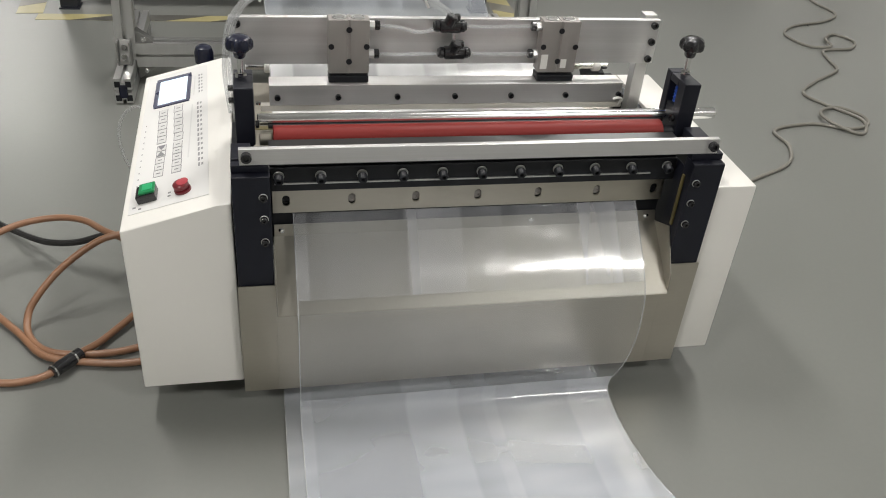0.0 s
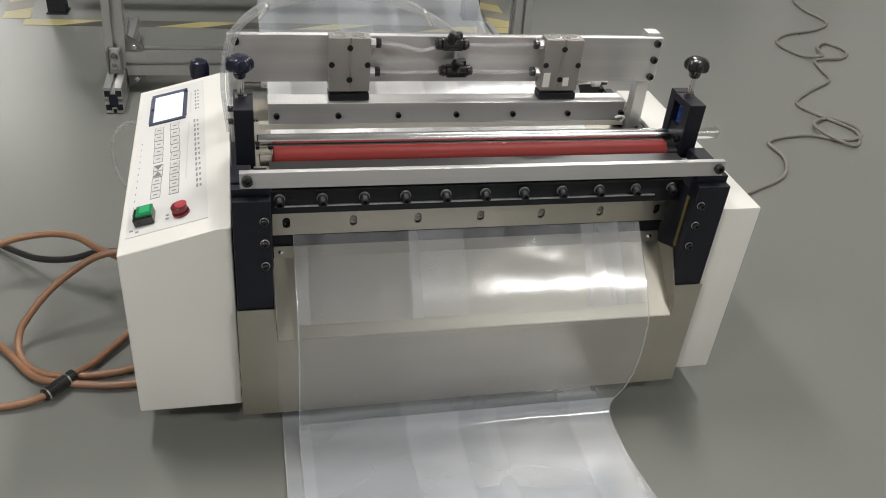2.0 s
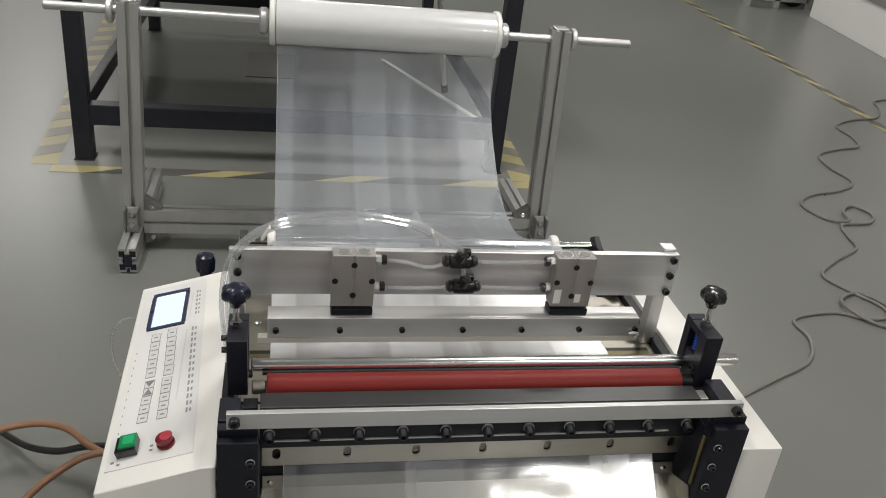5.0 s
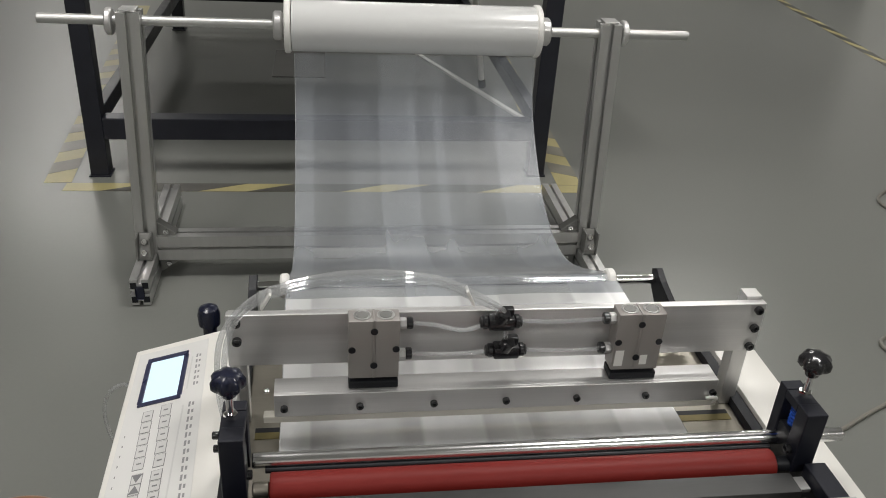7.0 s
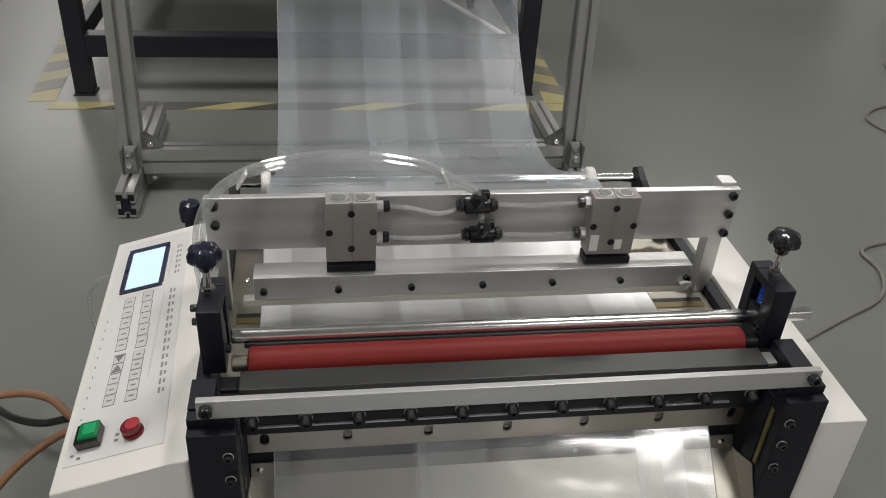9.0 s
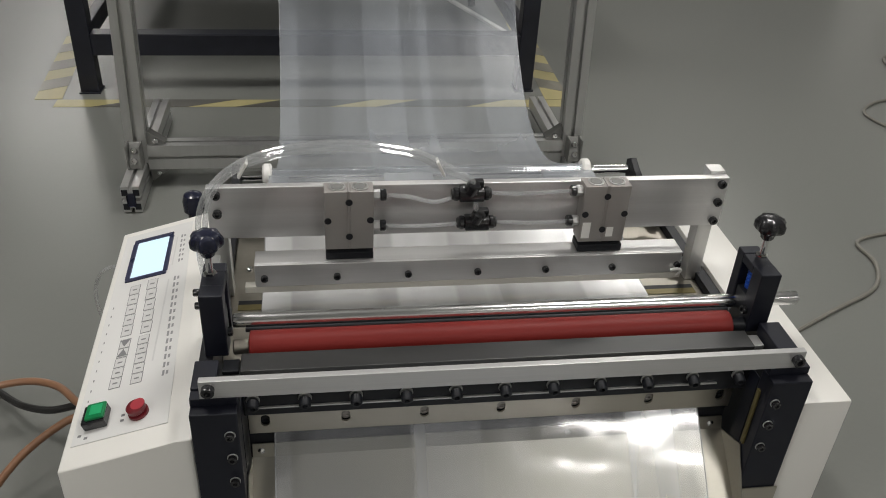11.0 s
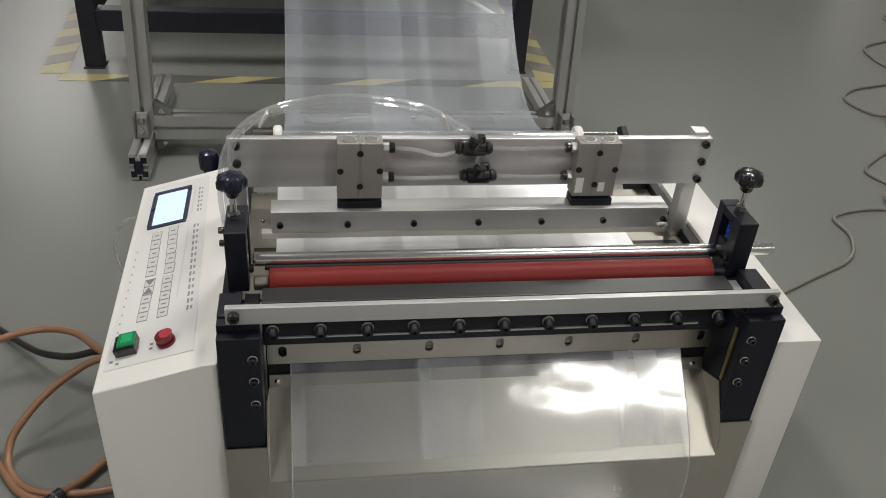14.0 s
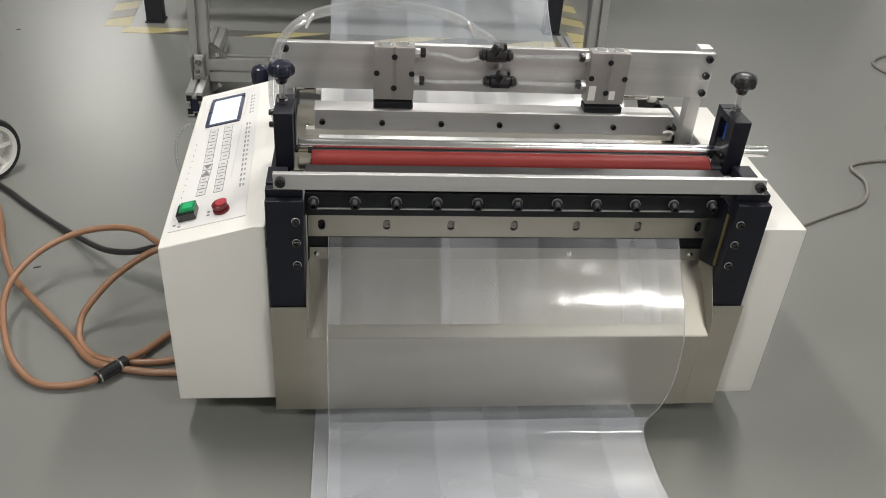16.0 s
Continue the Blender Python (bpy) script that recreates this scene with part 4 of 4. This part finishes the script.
bracket = empty("floor_bracket", "small black metal bracket standing on the floor", "bracket")
part("plate", box(-0.004, 0.004, -0.03, 0.03, 0, 0.085, 0.001), M_BLACK, bracket)
part("flange", box(-0.03, -0.0042, -0.03, 0.03, 0.076, 0.085, 0.001), M_BLACK, bracket)
part("base", box(0.0042, 0.06, -0.03, 0.03, 0, 0.008, 0.001), M_BLACK, bracket)
part("bolt", rod((-0.0042, 0, 0.04), (-0.009, 0, 0.04), 0.008), M_CHROME, bracket, smooth=True)
bracket.matrix_basis = pose(2.99, 2.72, 0, 0, 0, 35)

# ---------------------------------------------------------------- hoses and cables on the floor
orange = empty("air_hose_coil", "orange rubber air hose lying in loops on the floor", "hose")
RH = 0.0071
part("hose", hose([(-0.52, 0.30, 0.13), (-0.60, 0.34, 0.135), (-0.677, 0.403, 0.13), (-0.734, 0.468, 0.12), (-0.801, 0.497, 0.11), (-0.877, 0.486, 0.10), (-0.941, 0.437, 0.085), (-0.973, 0.365, 0.07), (-0.975, 0.299, 0.055),
                   (-0.954, 0.228, 0.04), (-0.922, 0.162, 0.025), (-0.874, 0.113, 0.012), (-0.825, 0.097, 0.011), (-0.775, 0.102, 0.013), (-0.745, 0.115, 0.018)], RH, 12), M_ORANGE, orange, smooth=True)
part("hose", hose([(-0.54, 0.34, 0.16), (-0.60, 0.352, 0.158), (-0.663, 0.354, 0.15), (-0.708, 0.346, 0.13), (-0.763, 0.321, 0.095), (-0.805, 0.289, 0.055), (-0.82, 0.266, 0.03), (-0.812, 0.223, 0.014), (-0.774, 0.18, 0.011),
                   (-0.712, 0.163, 0.011), (-0.634, 0.166, 0.011), (-0.54, 0.2, 0.011)], RH, 12), M_ORANGE, orange, smooth=True)
part("hose", hose([(-0.712, 0.159, 0.018), (-0.681, 0.192, 0.014), (-0.647, 0.239, 0.014), (-0.59, 0.31, 0.02), (-0.52, 0.36, 0.03)], RH, 12), M_ORANGE, orange, smooth=True)
part("hose", hose([(-1.16, 0.78, 0.011), (-1.115, 0.68, 0.011), (-1.087, 0.602, 0.012), (-1.039, 0.495, 0.028), (-0.992, 0.408, 0.034), (-0.91, 0.318, 0.022), (-0.835, 0.238, 0.012), (-0.775, 0.165, 0.0115), (-0.69, 0.138, 0.0115), (-0.61, 0.13, 0.0115), (-0.53, 0.15, 0.0115)], RH, 12), M_ORANGE, orange, smooth=True)
fit_a, fit_b = Vector((-0.752, 0.109, 0.018)), Vector((-0.708, 0.158, 0.019))
part("connector", rod(fit_a, fit_b, 0.0125, 24), M_BLACKPLASTIC, orange, "black hose connector", smooth=True)
part("connector_ring", rod(fit_a.lerp(fit_b, 0.72), fit_a.lerp(fit_b, 0.78), 0.0133, 24), M_CHROME, orange, smooth=True)
part("connector_ring", rod(fit_a.lerp(fit_b, 0.04), fit_a.lerp(fit_b, 0.1), 0.0131, 24), M_CHROME, orange, smooth=True)

tagged(part("power_cable", hose([(-0.53, 0.40, 0.12), (-0.61, 0.42, 0.11), (-0.688, 0.436, 0.10), (-0.749, 0.453, 0.075), (-0.809, 0.493, 0.05), (-0.861, 0.544, 0.03), (-0.942, 0.628, 0.012), (-1.013, 0.695, 0.009), (-1.087, 0.766, 0.009), (-1.177, 0.856, 0.009), (-1.35, 1.0, 0.009), (-1.7, 1.15, 0.009)], 0.007, 10), M_RUBBER, smooth=True),
       "thick black power cable lying on the floor", "cable")
CABLE = [(1.01, 0.74), (1.16, 0.82), (1.23, 0.93), (1.24, 1.04), (1.4, 1.08), (1.5, 1.04), (1.59, 1.06), (1.62, 1.13), (1.57, 1.2), (1.47, 1.15), (1.46, 1.07), (1.53, 1), (1.6, 1.1), (1.54, 1.22), (1.51, 1.32), (1.62, 1.42), (1.77, 1.52), (1.8, 1.62), (1.84, 1.72), (1.97, 1.74), (2.04, 1.82), (2, 1.9), (1.91, 1.83), (1.88, 1.74), (1.8, 1.77), (1.77, 1.9), (1.87, 2), (2.05, 2.06), (2.17, 2.16), (2.16, 2.32), (2.2, 2.48), (2.36, 2.57), (2.5, 2.62), (2.56, 2.76), (2.57, 2.92), (2.74, 3.04), (2.93, 3.1), (3.06, 3.26), (3.14, 3.42), (3.34, 3.48), (3.5, 3.5), (3.7, 3.7), (3.86, 3.95)]
cable_path = [(0.47, 0.45, 0.10), (0.60, 0.52, 0.05), (0.78, 0.62, 0.006)] + [(x, y, 0.015 if k in (9, 10, 22, 23) else 0.0056) for k, (x, y) in enumerate(CABLE)]
tagged(part("signal_cable", hose(cable_path, 0.0055, 8, 6), M_CABLE, smooth=True),
       "thin grey cable winding across the floor", "cable")

# ---------------------------------------------------------------- wheel at the edge of view
wheel = empty("trolley_wheel", "black-tyred trolley wheel with a pale spoked hub", "wheel")
bm = bmesh.new()
n = 40
prof = [(0.068, -0.016), (0.079, -0.018), (0.084, -0.008), (0.084, 0.008), (0.079, 0.018), (0.068, 0.016)]
rings = [[bm.verts.new((r * math.cos(2 * math.pi * i / n), w, r * math.sin(2 * math.pi * i / n))) for r, w in prof] for i in range(n)]
for i in range(n):
    a, b = rings[i], rings[(i + 1) % n]
    for k in range(len(prof)):
        bm.faces.new((a[k], b[k], b[(k + 1) % len(prof)], a[(k + 1) % len(prof)]))
part("tyre", bm, M_RUBBER, wheel, smooth=True)
bm = bmesh.new()
prof = [(0.059, -0.017), (0.0685, -0.019), (0.0685, 0.019), (0.059, 0.017)]
rings = [[bm.verts.new((r * math.cos(2 * math.pi * i / n), w, r * math.sin(2 * math.pi * i / n))) for r, w in prof] for i in range(n)]
for i in range(n):
    a, b = rings[i], rings[(i + 1) % n]
    for k in range(4):
        bm.faces.new((a[k], b[k], b[(k + 1) % 4], a[(k + 1) % 4]))
add_box(bm, -0.014, 0.014, -0.018, 0.018, -0.014, 0.014, 0.004)
for i in range(6):
    add_box(bm, 0.012, 0.061, -0.008, 0.008, -0.006, 0.006, 0.0, pose(0, 0, 0, 0, 60 * i, 0))
part("rim", bm, M_WHITEPLASTIC, wheel, "pale spoked plastic rim")
wheel.matrix_basis = pose(-1.205, 0.905, 0.085, 0, 0, 55)

# ---------------------------------------------------------------- scraps on the floor
for x, y, r in ((-0.98, 0.5, 20), (1.95, 2.02, 70), (1.02, -0.16, 10), (-1.5, 2.02, 40)):
    tagged(part("floor_scrap", add_box(bmesh.new(), -0.008, 0.008, -0.002, 0.002, 0.0, 0.002, 0.0005, pose(x, y, 0, 0, 0, r)), M_CRUMB), "tiny dark scrap lying on the floor", "scrap", "floor scraps")

# low pale strip running slantwise across the floor under the table
strip = part("pale_floor_strip", prism([(-0.016, 0.0), (0.016, 0.0), (0.011, 0.008), (-0.011, 0.008)], "y", -0.54, 0.54, 0.001), M_WHITEPLASTIC)
tagged(strip, "low pale strip on the floor under the table", "cable cover")
strip.matrix_basis = pose(0.42, 3.22, 0, 0, 0, 21)

# ---------------------------------------------------------------- hazard tape on the floor
tape("floor_tape", (-1.134, 2.055), (0.66, 2.025), 0.062, 0.485, "worn yellow and black hazard tape on the floor", 2.6, 0.33)
tape("floor_tape", (-1.165, 2.09), (-1.32, 4.6), 0.09, 0.19, "worn yellow and black hazard tape on the floor", -0.5, 0.25, M_TAPEWORNGLARE)
tape("floor_tape", (0.63, 2.06), (0.70, 4.6), 0.09, 0.19, "worn yellow and black hazard tape on the floor", 0.5, 0.25, M_TAPEWORNGLARE)
tape("floor_tape", (2.80, 2.2), (3.18, 6.4), 0.06, 0.3, "worn yellow and black hazard tape on the floor", 2.6, 0.28)
